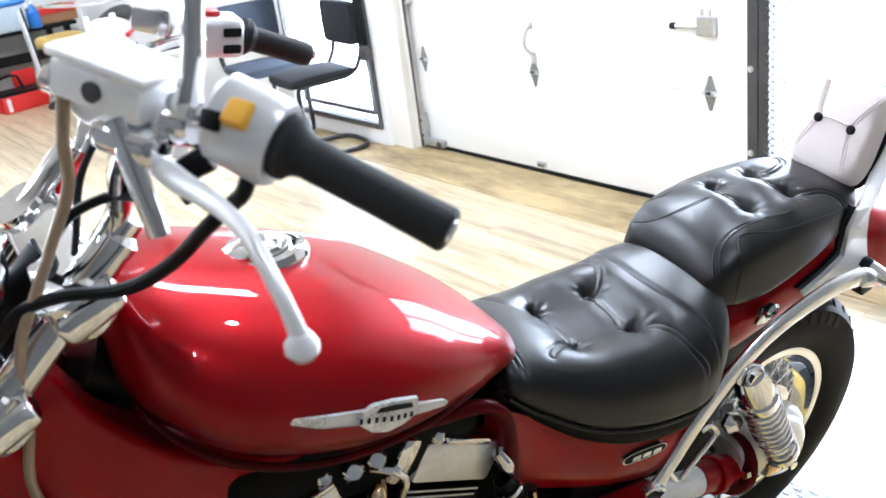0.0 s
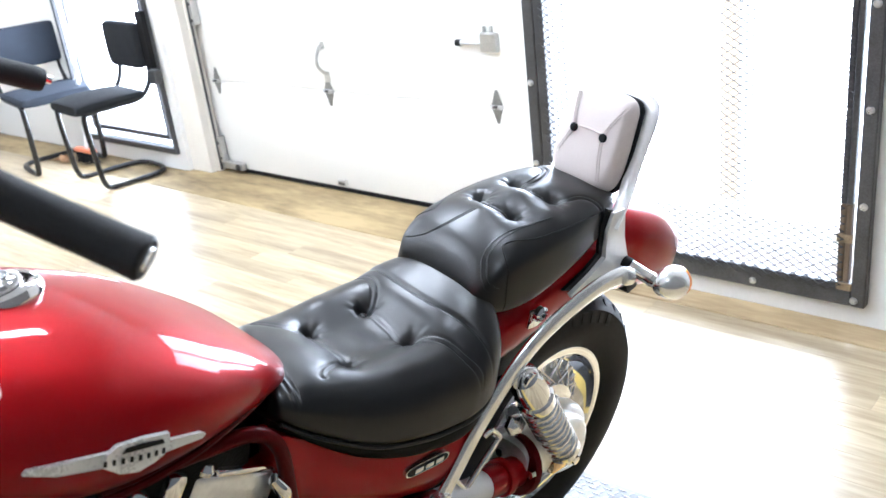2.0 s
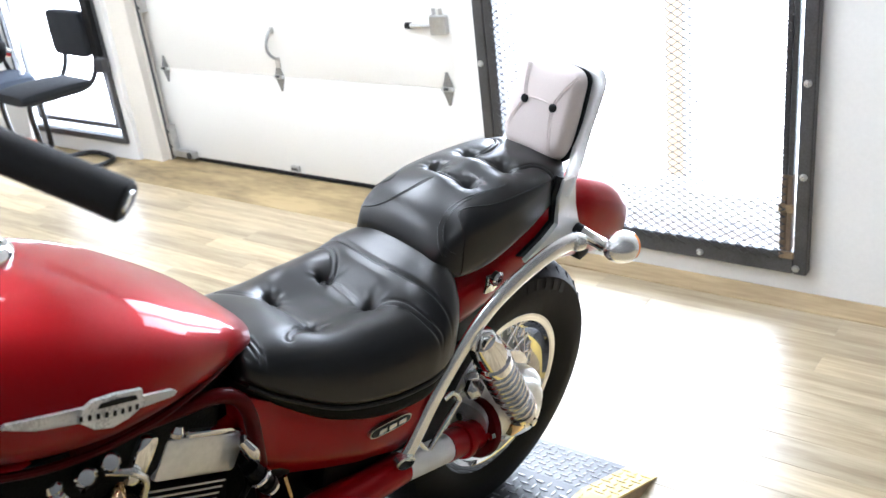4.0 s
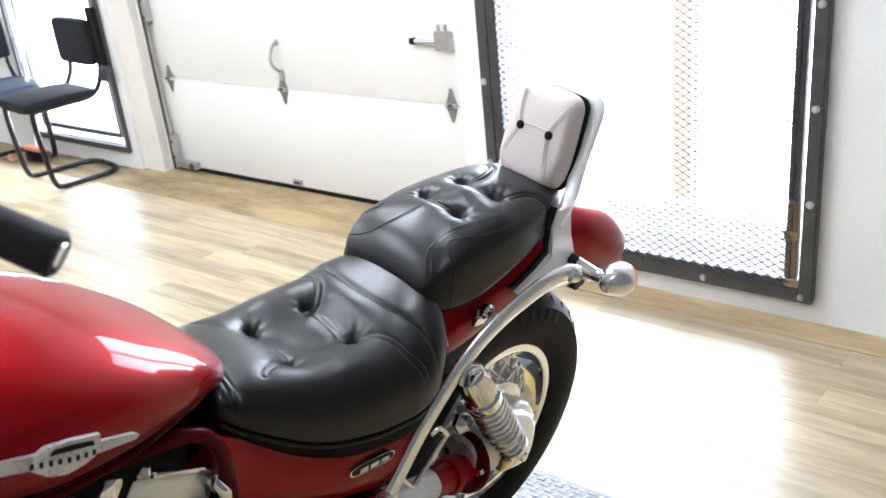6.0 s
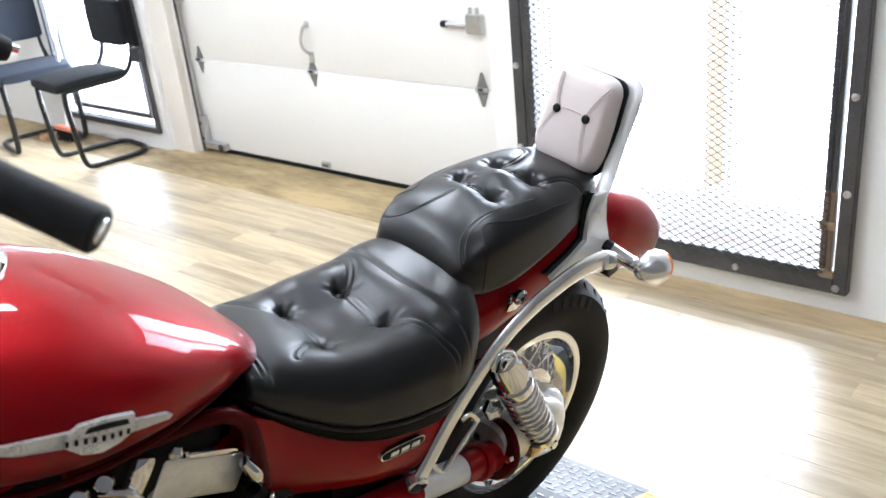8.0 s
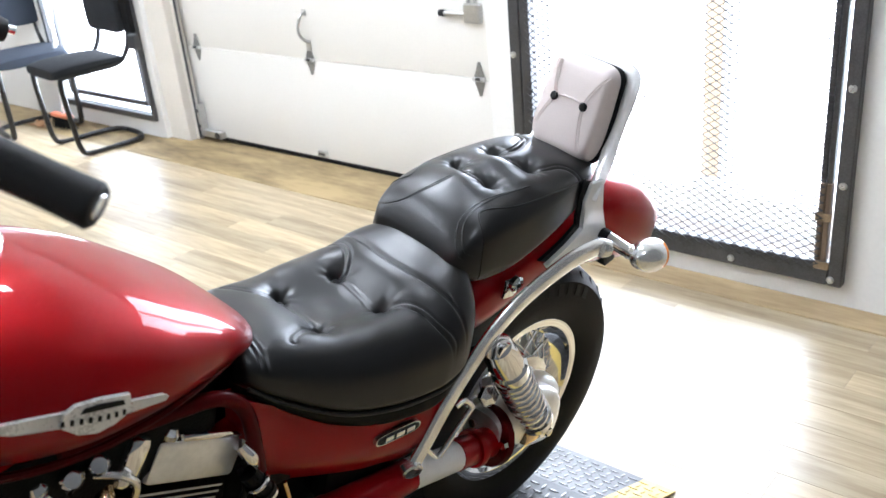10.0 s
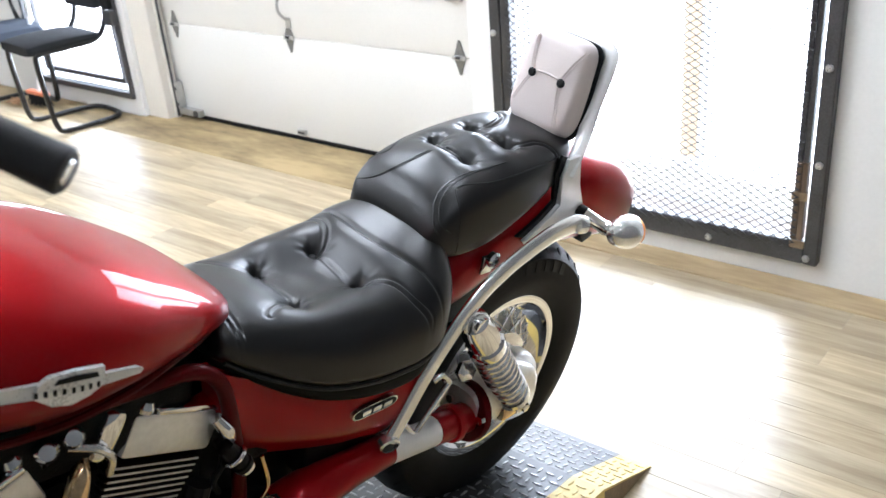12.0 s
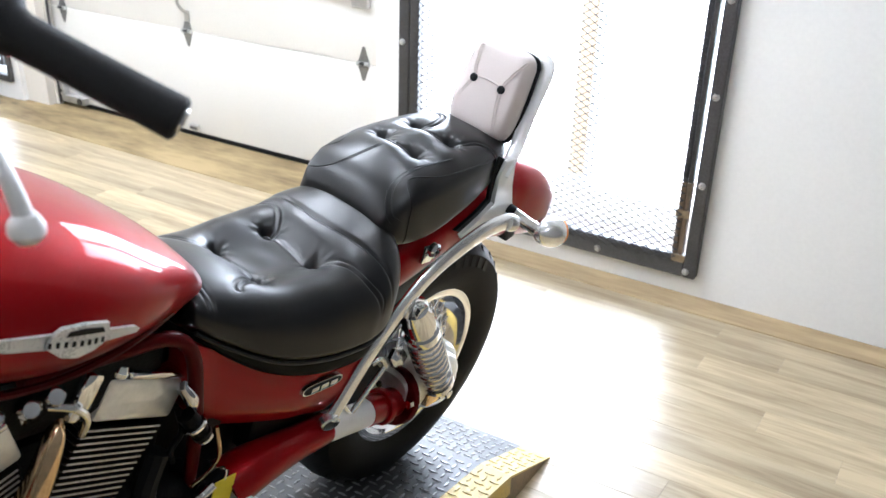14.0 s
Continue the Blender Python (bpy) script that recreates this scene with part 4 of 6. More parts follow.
# seats
SEAT = [(-0.872, 0.085, 0.73, 0.752, 0.775), (-0.860, 0.109, 0.712, 0.748, 0.792), (-0.80, 0.134, 0.678, 0.714, 0.797), (-0.70, 0.165, 0.638, 0.672, 0.799), (-0.60, 0.185, 0.622, 0.662, 0.805), (-0.52, 0.191, 0.622, 0.664, 0.810), (-0.487, 0.191, 0.626, 0.668, 0.814), (-0.45, 0.185, 0.636, 0.678, 0.829), (-0.42, 0.170, 0.65, 0.69, 0.840), (-0.398, 0.146, 0.67, 0.705, 0.842), (-0.378, 0.105, 0.70, 0.725, 0.828), (-0.366, 0.055, 0.73, 0.75, 0.79)]
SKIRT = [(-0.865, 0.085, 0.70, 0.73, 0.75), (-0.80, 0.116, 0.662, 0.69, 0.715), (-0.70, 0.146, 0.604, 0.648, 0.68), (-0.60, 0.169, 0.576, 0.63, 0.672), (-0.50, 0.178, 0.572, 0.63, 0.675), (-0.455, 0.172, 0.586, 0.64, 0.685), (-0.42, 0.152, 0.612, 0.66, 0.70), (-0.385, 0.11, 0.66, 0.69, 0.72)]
SB = [(0.060, -0.691), (-0.058, -0.683), (0.063, -0.555), (-0.064, -0.552)]

seat_dents = [(x, y, 0.016, 0.0115) for x, y in SB] + [(x, y, 0.009, 0.032) for x, y in SB] + [(0.0, -0.620, -0.009, 0.034), (0.115, -0.62, -0.004, 0.034), (-0.115, -0.615, -0.005, 0.034), (0.0, -0.75, -0.004, 0.04)]


def groove(lines, depth, welt=0.0):
    """Seams sunk into a cushion along curved runs in plan: a raised welt between two stitched furrows."""
    runs = [[(q.x, q.y) for q in smooth_line([(a, b, 0) for a, b in run], 6)] for run in lines]

    def sink(x, y):
        out = np.zeros_like(x)
        for run in runs:
            near = np.full_like(x, 1.0)
            for (xa, ya), (xb, yb) in zip(run, run[1:]):
                dx, dy = xb - xa, yb - ya
                s = np.clip(((x - xa) * dx + (y - ya) * dy) / (dx * dx + dy * dy + 1e-12), 0, 1)
                near = np.minimum(near, np.hypot(x - xa - s * dx, y - ya - s * dy))
            out = np.maximum(out, depth * np.exp(-(near / 0.014) ** 2) * 0.6 + depth * 0.7 * np.exp(-((near - 0.0052) / 0.0022) ** 2) - welt * np.exp(-(near / 0.003) ** 2))
        return out
    return sink


fold_lines = [[SB[1], (-0.03, -0.694), (0.003, -0.688), (0.041, -0.686), SB[0]], [SB[3], (-0.025, -0.551), (0.018, -0.556), (0.045, -0.562), SB[2]]]
seat_lines = [[SB[2], (0.086, -0.538), (0.116, -0.524), (0.155, -0.509), (0.183, -0.484)], [SB[3], (-0.058, -0.538), (-0.085, -0.512), (-0.125, -0.497), (-0.17, -0.50)]]
hook_lines = [[SB[0], (0.060, -0.712), (0.068, -0.735), (0.080, -0.762), (0.090, -0.772)], [SB[1], (-0.062, -0.715), (-0.075, -0.745), (-0.10, -0.77)], [(-0.13, -0.80), (0.0, -0.832), (0.13, -0.84)]]
seam_sink = groove(seat_lines, 0.0055, 0.0018)
hook_sink, fold_sink = groove(hook_lines, 0.003, 0.0012), groove(fold_lines, 0.0035, 0.0)


def seat_crease(x, y):
    back = y + 0.489 - 1.1 * x * x
    dish = 0.060 * np.exp(-(x / 0.108) ** 2 - ((y + 0.615) / 0.13) ** 2) / (1 + np.exp((y + 0.518 - 1.1 * x * x) / 0.013))
    return dish + seam_sink(x, y) + hook_sink(x, y) + fold_sink(x, y) + 0.004 * np.exp(-(back / 0.0035) ** 2) - 0.002 / (1 + np.exp(-back / 0.002))


seat = part("rider_seat", hull(SEAT, 2.7, 2.5, 300, 330, seat_dents, seat_crease), LEATHER, bike, "black button-tufted leather rider seat", sharp=80)
part("seat_skirt", hull(SKIRT, 4.0, 4.0, 60, 60), SKIRT_SHADE, seat, "black skirt below the cushion, matt to look shaded", sharp=60)


def button(parent, x, y, z, mat, m=None, r=0.0085):
    part("button", lathed([(0, -0.004), (r, -0.004), (r, 0.001), (r * 0.7, 0.004), (0, 0.005)], m if m is not None else Matrix.Translation((x, y, z)), 14), mat, parent)


for x, y in SB:
    button(seat, x, y, drape(seat, [(x, y, 0.9)], (0, 0, -1))[0].z + 0.003, LEATHER)
part("seat_welt", tubed([(w * 0.965, y, lo + (mid - lo) * 0.42) for y, w, lo, mid, hi in SEAT[1:-1]], 0.004, 8, 8), LEATHER, seat)
part("seat_welt", tubed([(-w * 0.965, y, lo + (mid - lo) * 0.42) for y, w, lo, mid, hi in SEAT[1:-1]], 0.004, 8, 8), LEATHER, seat)


PAS = [(-0.430, 0.074, 0.808, 0.818, 0.828), (-0.427, 0.097, 0.797, 0.820, 0.852), (-0.414, 0.113, 0.789, 0.824, 0.884), (-0.386, 0.123, 0.782, 0.830, 0.914), (-0.340, 0.129, 0.778, 0.836, 0.938), (-0.27, 0.131, 0.792, 0.845, 0.956), (-0.17, 0.127, 0.832, 0.880, 0.970), (-0.09, 0.115, 0.868, 0.908, 0.976), (-0.03, 0.098, 0.89, 0.925, 0.974), (0.0, 0.070, 0.905, 0.935, 0.964), (0.01, 0.03, 0.92, 0.935, 0.95)]
PB = [(0.042, -0.284), (-0.052, -0.276), (0.047, -0.176), (-0.044, -0.181)]
pas_dents = [(x, y, 0.018, 0.0115) for x, y in PB] + [(x, y, 0.010, 0.030) for x, y in PB] + [(-0.002, -0.228, -0.006, 0.026), (0.09, -0.228, -0.004, 0.026), (-0.002, -0.33, -0.004, 0.03)]
pas_folds = groove([[PB[0], (0.002, -0.298), (-0.024, -0.295), PB[1]], [PB[2], (0.008, -0.196), (-0.020, -0.196), PB[3]]], 0.006, 0.0008)
pas_seams = groove([[PB[2], (0.065, -0.150), (0.074, -0.120), (0.092, -0.100), (0.122, -0.088)], [PB[3], (-0.026, -0.152), (-0.034, -0.112), (-0.056, -0.076), (-0.09, -0.06)]], 0.0045, 0.0016)
pas = part("passenger_seat", hull(PAS, 6.0, 4.0, 280, 340, pas_dents, lambda x, y: pas_folds(x, y) + pas_seams(x, y), 0.22, -0.06), LEATHER, bike, "black button-tufted leather passenger seat", sharp=80)
pas.location.x = -0.012
for x, y in PB:
    button(pas, x, y, drape(pas, [(x, y, 1.1)], (0, 0, -1))[0].z + 0.003, LEATHER)


def draped_seam(line, direction, radius=0.0014):
    part("seam", tubed(drape(pas, line, direction, 0.0003), radius, 6, 1), LEATHER, pas, "stitched leather seam")


for run in ([(0.092, 0.948), (0.079, 0.932), (0.078, 0.905), (0.094, 0.878), (0.120, 0.846)], [(-0.012, 0.945), (-0.030, 0.918), (-0.052, 0.893), (-0.078, 0.874), (-0.108, 0.862)]):
    for off in (-0.005, 0.005):
        draped_seam([(q.x + off * 0.8, -0.36, q.y + off * 0.5 + 0.0) for q in smooth_line([(a, b, 0) for a, b in run], 6)], (0, 1, 0))
for s in (1, -1):
    draped_seam([(s * 0.5, q.x, q.y) for q in smooth_line([(-0.372, 0.80, 0), (-0.376, 0.86, 0), (-0.372, 0.905, 0), (-0.345, 0.922, 0), (-0.28, 0.927, 0), (-0.2, 0.937, 0), (-0.12, 0.944, 0), (-0.06, 0.946, 0)], 6)], (-s, 0, 0), 0.0013)

# backrest
LEANBACK = Matrix.Translation((0.0, -0.055 + 0.04, 1.072)) @ Matrix.Rotation(radians(-9), 4, "X") @ Matrix.Translation((0, 0.055, -1.07))
pad_bm = hull([(-0.088, 0.050, 1.0, 1.065, 1.115), (-0.083, 0.070, 0.972, 1.065, 1.138), (-0.068, 0.080, 0.957, 1.065, 1.150), (-0.050, 0.083, 0.952, 1.065, 1.153), (-0.040, 0.079, 0.957, 1.065, 1.148)], 5, 4.2, 26, 64)


def pad_taper(bm):
    """Narrower at the head than at the foot."""
    for v in bm.verts:
        v.co.x *= 1 - 0.55 * (v.co.z - 1.055)
        v.co.z += 0.08 * max(0, v.co.z - 1.07)


pad_taper(pad_bm)
bmesh.ops.transform(pad_bm, matrix=LEANBACK, verts=pad_bm.verts)
pad = part("backrest_pad", pad_bm, LEATHER_PALE, bike, "pale pink leather backrest pad with black buttons", sharp=70)
for x in (-0.037, 0.037):
    button(pad, 0, 0, 0, PLASTIC, LEANBACK @ pose(x, -0.0885, 1.066, 90, 0, 0), 0.0095)


def pad_line(pts):
    return [LEANBACK @ Vector((x, -0.0895 + 26 * abs(x) ** 3.2 + 0.9 * max(0, abs(z - 1.07) - 0.05) ** 1.7, z)) for x, z in pts]


PAD_SEAMS = ([(0.074, 1.14), (0.060, 1.118), (0.046, 1.09), (0.040, 1.070), (0.042, 1.04), (0.050, 1.005), (0.056, 0.978)], [(-0.052, 1.140), (-0.050, 1.12), (-0.046, 1.09), (-0.040, 1.070), (-0.050, 1.045), (-0.061, 1.018), (-0.067, 1.002)])
for run in PAD_SEAMS:
    for off in (0.0, 0.006):
        part("seam", tubed(pad_line([(x - math.copysign(off, x), z) for x, z in run]), 0.0015, 6, 6), STITCH_PALE, pad)
part("seam", tubed(pad_line([(-0.028, 1.072), (0, 1.074), (0.028, 1.072)]), 0.0021, 6, 4), STITCH_PALE, pad)
back_bm = hull([(-0.042, 0.076, 0.96, 1.065, 1.144), (-0.038, 0.083, 0.952, 1.065, 1.152), (-0.028, 0.083, 0.952, 1.065, 1.152), (-0.024, 0.076, 0.96, 1.065, 1.144)], 6, 5, 10, 56)
pad_taper(back_bm)
bmesh.ops.transform(back_bm, matrix=LEANBACK, verts=back_bm.verts)
part("backrest_shell", back_bm, PLASTIC, bike, "black backrest shell")
sissy = part("sissy_bar", tubed([LEANBACK @ Vector(q) for q in ((0.118, -0.075, 0.90), (0.104, -0.045, 0.97), (0.092, -0.028, 1.04), (0.090, -0.022, 1.12), (0.082, -0.020, 1.150), (0.05, -0.020, 1.159), (0, -0.020, 1.160), (-0.04, -0.020, 1.159), (-0.066, -0.020, 1.150), (-0.072, -0.022, 1.12), (-0.073, -0.028, 1.04), (-0.074, -0.045, 0.97), (-0.076, -0.075, 0.90))], [0.0135, 0.0165] + [0.017] * 9 + [0.0165, 0.0135], 10, 6, 0.35, (1, 0, 0)), SATIN_PALE, bike, "bright satin sissy bar")


def plate_yz(outline, x0, x1, bevel=0.002):
    bm = bmesh.new()
    skin(bm, [[(x0, y, z) for y, z in outline], [(x1, y, z) for y, z in outline]])
    if bevel:
        bmesh.ops.bevel(bm, geom=[e for e in bm.edges if abs(e.verts[0].co.x - e.verts[1].co.x) < 1e-6], offset=bevel, segments=2, affect="EDGES", profile=0.5)
    return bm


SISSY = [(-0.074, 0.945), (-0.082, 0.905), (-0.072, 0.865), (-0.062, 0.842), (-0.10, 0.812), (-0.165, 0.782), (-0.155, 0.772), (-0.06, 0.792), (0.02, 0.79), (0.05, 0.802), (0.018, 0.835), (-0.014, 0.88), (-0.030, 0.92), (-0.036, 0.950)]
for s in (1, -1):
    part("sissy_plate", plate_yz(SISSY, s * 0.112, s * 0.122, 0.003), SATIN_PALE, sissy, "bright satin side plate")
    # black strip drawn for the side plate's inner shadow
    part("plate_shade_strip", plate_yz([(y - 0.014, z + 0.008) for y, z in SISSY[:6]] + [(y + 0.012, z) for y, z in SISSY[5::-1]], s * 0.104, s * 0.1115, 0.002), PLASTIC, sissy, "black strip in place of the shadow beside the side plate")
    part("plate_bolt", lathed([(0, 0), (0.009, 0), (0.009, 0.006), (0, 0.008)], aim((s * 0.122, 0.0, 0.805), (s * 0.2, 0.0, 0.805)), 10), CHROME, sissy)

# rear fender and lamps
FEN = [(-0.42, 0.085, 0.60, 0.69, 0.755), (-0.30, 0.104, 0.63, 0.73, 0.80), (-0.15, 0.105, 0.68, 0.785, 0.856), (0.0, 0.107, 0.69, 0.832, 0.900), (0.05, 0.110, 0.69, 0.842, 0.911), (0.10, 0.116, 0.69, 0.840, 0.912), (0.18, 0.117, 0.68, 0.822, 0.900), (0.25, 0.108, 0.67, 0.795, 0.876), (0.31, 0.089, 0.665, 0.763, 0.840), (0.35, 0.064, 0.665, 0.737, 0.800), (0.370, 0.034, 0.68, 0.72, 0.755), (0.377, 0.012, 0.69, 0.71, 0.73)]
fender = part("rear_fender", hull(FEN, 2.3, 2.7, 64, 110), RED, bike, "glossy red rear fender", sharp=60)
part("inner_fender", plate_yz([(-0.35, 0.60), (-0.32, 0.69), (-0.20, 0.695), (-0.10, 0.70), (-0.12, 0.69), (-0.26, 0.60)], -0.075, 0.075, 0.004), PLASTIC, fender, "black inner fender")
part("plate_bracket", plate_yz([(0.09, 0.735), (0.15, 0.735), (0.150, 0.71), (0.12, 0.70)], -0.095, 0.095, 0.003), PLASTIC, fender)
for s in (1, -1):
    sig = part("turn_signal", tubed([(s * 0.134, 0.020, 0.812), (s * 0.165, 0.024, 0.806), (s * 0.200, 0.026, 0.802)], [0.0155, 0.0150, 0.0145], 18, 5), CHROME, bike, "chrome bullet turn signal")
    part("housing", lathed([(0, -0.050), (0.014, -0.046), (0.026, -0.032), (0.034, -0.010), (0.037, 0.012), (0.036, 0.018), (0, 0.018)], aim((s * 0.215, 0.060, 0.799), (s * 0.219, 0.15, 0.792)), 28), BRIGHT, sig)
    part("signal_lens", lathed([(0, 0.0185), (0.035, 0.0185), (0.034, 0.030), (0.024, 0.040), (0, 0.044)], aim((s * 0.215, 0.060, 0.799), (s * 0.219, 0.15, 0.792)), 28), AMBER, sig, "amber lens")
    part("collar", tubed([(s * 0.112, 0.014, 0.816), (s * 0.136, 0.0205, 0.8115)], 0.0165, 18, 1), PLASTIC, sig, "black rubber collar")
    part("stem_ring", lathed([(0, 0), (0.0165, 0), (0.0165, 0.004), (0, 0.004)], aim((s * 0.188, 0.0255, 0.8032), (s * 0.200, 0.026, 0.802)), 18), CHROME, sig)
    part("wire", tubed([(s * 0.118, 0.01, 0.806), (s * 0.16, 0.03, 0.79), (s * 0.20, 0.045, 0.785)], 0.0035, 8, 4), PLASTIC, sig)
    strut = part("fender_strut", tubed([(s * 0.150, -0.02, 0.806), (s * 0.150, -0.06, 0.808), (s * 0.150, -0.135, 0.796), (s * 0.151, -0.248, 0.754), (s * 0.152, -0.331, 0.697), (s * 0.153, -0.413, 0.592), (s * 0.154, -0.470, 0.485), (s * 0.154, -0.492, 0.445)], [0.020, 0.022, 0.022, 0.021, 0.020, 0.019, 0.018, 0.020], 16, 7, 0.55), BRIGHT, bike, "polished steel fender strut")
    part("strut_end", lathed([(0, 0), (0.021, 0), (0.021, 0.016), (0.017, 0.019), (0.017, 0.008), (0, 0.008)], aim((s * 0.148, -0.494, 0.446), (s * 0.2, -0.51, 0.43)), 18), BRIGHT, strut)
    part("end_hole", lathed([(0, 0), (0.0165, 0), (0.0165, 0.008), (0, 0.009)], aim((s * 0.152, -0.497, 0.443), (s * 0.2, -0.51, 0.43)), 16), PLASTIC, strut)
    part("strut_cap", lathed([(0, 0), (0.019, 0), (0.021, 0.006), (0.019, 0.022), (0, 0.026)], aim((s * 0.150, -0.03, 0.806), (s * 0.165, 0.02, 0.80)), 16), BRIGHT, strut)
lockk = part("helmet_lock", boxed((0.112, -0.285, 0.735), (0.122, -0.25, 0.775), 0.004, 2), CHROME, bike, "chrome helmet lock")
part("lock_face", lathed([(0, 0), (0.017, 0), (0.017, 0.010), (0.012, 0.014), (0, 0.014)], aim((0.122, -0.264, 0.768), (0.2, -0.264, 0.768)), 18), CHROME, lockk)
part("lock_keyhole", boxed((0.1362, -0.268, 0.765), (0.1375, -0.260, 0.771)), PLASTIC, lockk)

# side cover
PANEL = [(-0.875, 0.690, 0.712), (-0.86, 0.62, 0.708), (-0.83, 0.56, 0.692), (-0.79, 0.522, 0.670), (-0.72, 0.500, 0.637), (-0.64, 0.482, 0.612), (-0.56, 0.468, 0.596), (-0.48, 0.455, 0.594), (-0.42, 0.50, 0.602), (-0.40, 0.57, 0.61)]
for s in (1, -1):
    bm = bmesh.new()
    rings = []
    for q in smooth_line(PANEL, 5):
        y, lo, hi = q
        inset = 0.030 * max(0, min(1, (-0.60 - y) / 0.20))
        ring = []
        for k in range(13):
            f = k / 12
            ring.append((s * (0.128 - inset + 0.024 * math.sin(math.pi * min(1, 0.15 + f * 0.72)) - 0.03 * max(0, f - 0.75)), y, hi + (lo - hi) * f))
        ring += [(s * (0.10 - inset), y, lo), (s * (0.10 - inset), y, hi)]
        rings.append(ring)
    skin(bm, rings)
    cover = part("side_cover", bm, RED, bike, "glossy red side cover", sharp=50)
bm = bmesh.new()


def oval(x, y, z, ly, lz, n=20, slope=0.0):
    return [(x, y + ly * math.copysign(abs(math.cos(a)) ** 0.5, math.cos(a)), z + lz * math.copysign(abs(math.sin(a)) ** 0.7, math.sin(a)) + slope * ly * math.cos(a)) for a in [2 * math.pi * k / n for k in range(n)]]


skin(bm, [oval(0.146, -0.556, 0.553, 0.056, 0.013), oval(0.158, -0.556, 0.553, 0.055, 0.012)])
cover_badge = part("cover_badge", bm, SATIN, bike, "small chrome badge on the side cover")
bm = bmesh.new()
skin(bm, [oval(0.157, -0.556, 0.553, 0.051, 0.0095), oval(0.1592, -0.556, 0.553, 0.051, 0.0095)])
part("badge_inset", bm, PLASTIC, cover_badge)
for k in range(3):
    part("letter_bar", boxed((0.1590, -0.590 + 0.026 * k, 0.547), (0.1606, -0.570 + 0.026 * k, 0.559), 0.002), SATIN, cover_badge)

# frame
part("frame_tube", tubed([(0.105, -1.15, 0.735), (0.112, -1.0, 0.742), (0.118, -0.92, 0.742), (0.122, -0.875, 0.705), (0.12, -0.845, 0.62), (0.115, -0.815, 0.50), (0.10, -0.79, 0.36), (0.09, -0.80, 0.22)], 0.0125, 12, 7), DARK_RED, bike, "red frame tube")
part("frame_tube", tubed([(-0.105, -1.15, 0.735), (-0.112, -1.0, 0.742), (-0.118, -0.92, 0.742), (-0.122, -0.875, 0.705), (-0.12, -0.845, 0.62), (-0.115, -0.815, 0.50), (-0.10, -0.79, 0.36), (-0.09, -0.80, 0.22)], 0.017, 12, 7), DARK_RED, bike, "red frame tube")
for s in (1, -1):
    part("lower_frame_tube", tubed([(s * 0.09, -0.80, 0.22), (s * 0.1, -0.95, 0.17), (s * 0.1, -1.3, 0.17), (s * 0.07, -1.42, 0.35), (s * 0.035, -1.47, 0.75)], 0.016, 10, 6), DARK_RED, bike, "red lower frame tube")
part("backbone", tubed([(0, -1.47, 0.90), (0, -1.2, 0.78), (0, -0.85, 0.70), (0, -0.5, 0.60), (0, -0.35, 0.62)], 0.05, 12, 6), BLACK, bike, "black backbone under the tank")
NECK = [(-1.60, 0.93), (-1.545, 0.945), (-1.517, 0.948), (-1.485, 0.897), (-1.44, 0.845), (-1.389, 0.80), (-1.34, 0.768), (-1.285, 0.748), (-1.20, 0.735), (-1.15, 0.70), (-1.2, 0.58), (-1.35, 0.46), (-1.55, 0.48), (-1.70, 0.70)]
bm = bmesh.new()
skin(bm, [[(0.03, y, z) for y, z in NECK], [(0.078, y, z) for y, z in NECK], [(0.09, y * 0.985 - 0.021, z * 0.96 + 0.028) for y, z in NECK], [(0.094, y * 0.9 - 0.14, z * 0.82 + 0.13) for y, z in NECK]])
part("neck_cover", bm, RED, bike, "glossy red frame neck cover", sharp=50)
bm = bmesh.new()
skin(bm, [[(-0.03, y, z) for y, z in NECK], [(-0.078, y, z) for y, z in NECK], [(-0.09, y * 0.985 - 0.021, z * 0.96 + 0.028) for y, z in NECK]])
part("neck_cover", bm, RED, bike, "glossy red frame neck cover", sharp=50)

# engine
part("crankcase", hull([(-1.42, 0.08, 0.22, 0.34, 0.46), (-1.38, 0.13, 0.18, 0.33, 0.50), (-1.1, 0.15, 0.16, 0.30, 0.46), (-0.85, 0.14, 0.17, 0.29, 0.44), (-0.72, 0.10, 0.2, 0.29, 0.40), (-0.70, 0.05, 0.25, 0.3, 0.36)], 3.5, 3.5, 30, 32), GREASE, bike, "black crankcase")
part("engine_cover", lathed([(0, 0), (0.10, 0), (0.10, 0.02), (0.085, 0.034), (0, 0.038)], aim((0.145, -1.0, 0.30), (0.3, -1.0, 0.30)), 32), CHROME, bike, "chrome round engine cover")


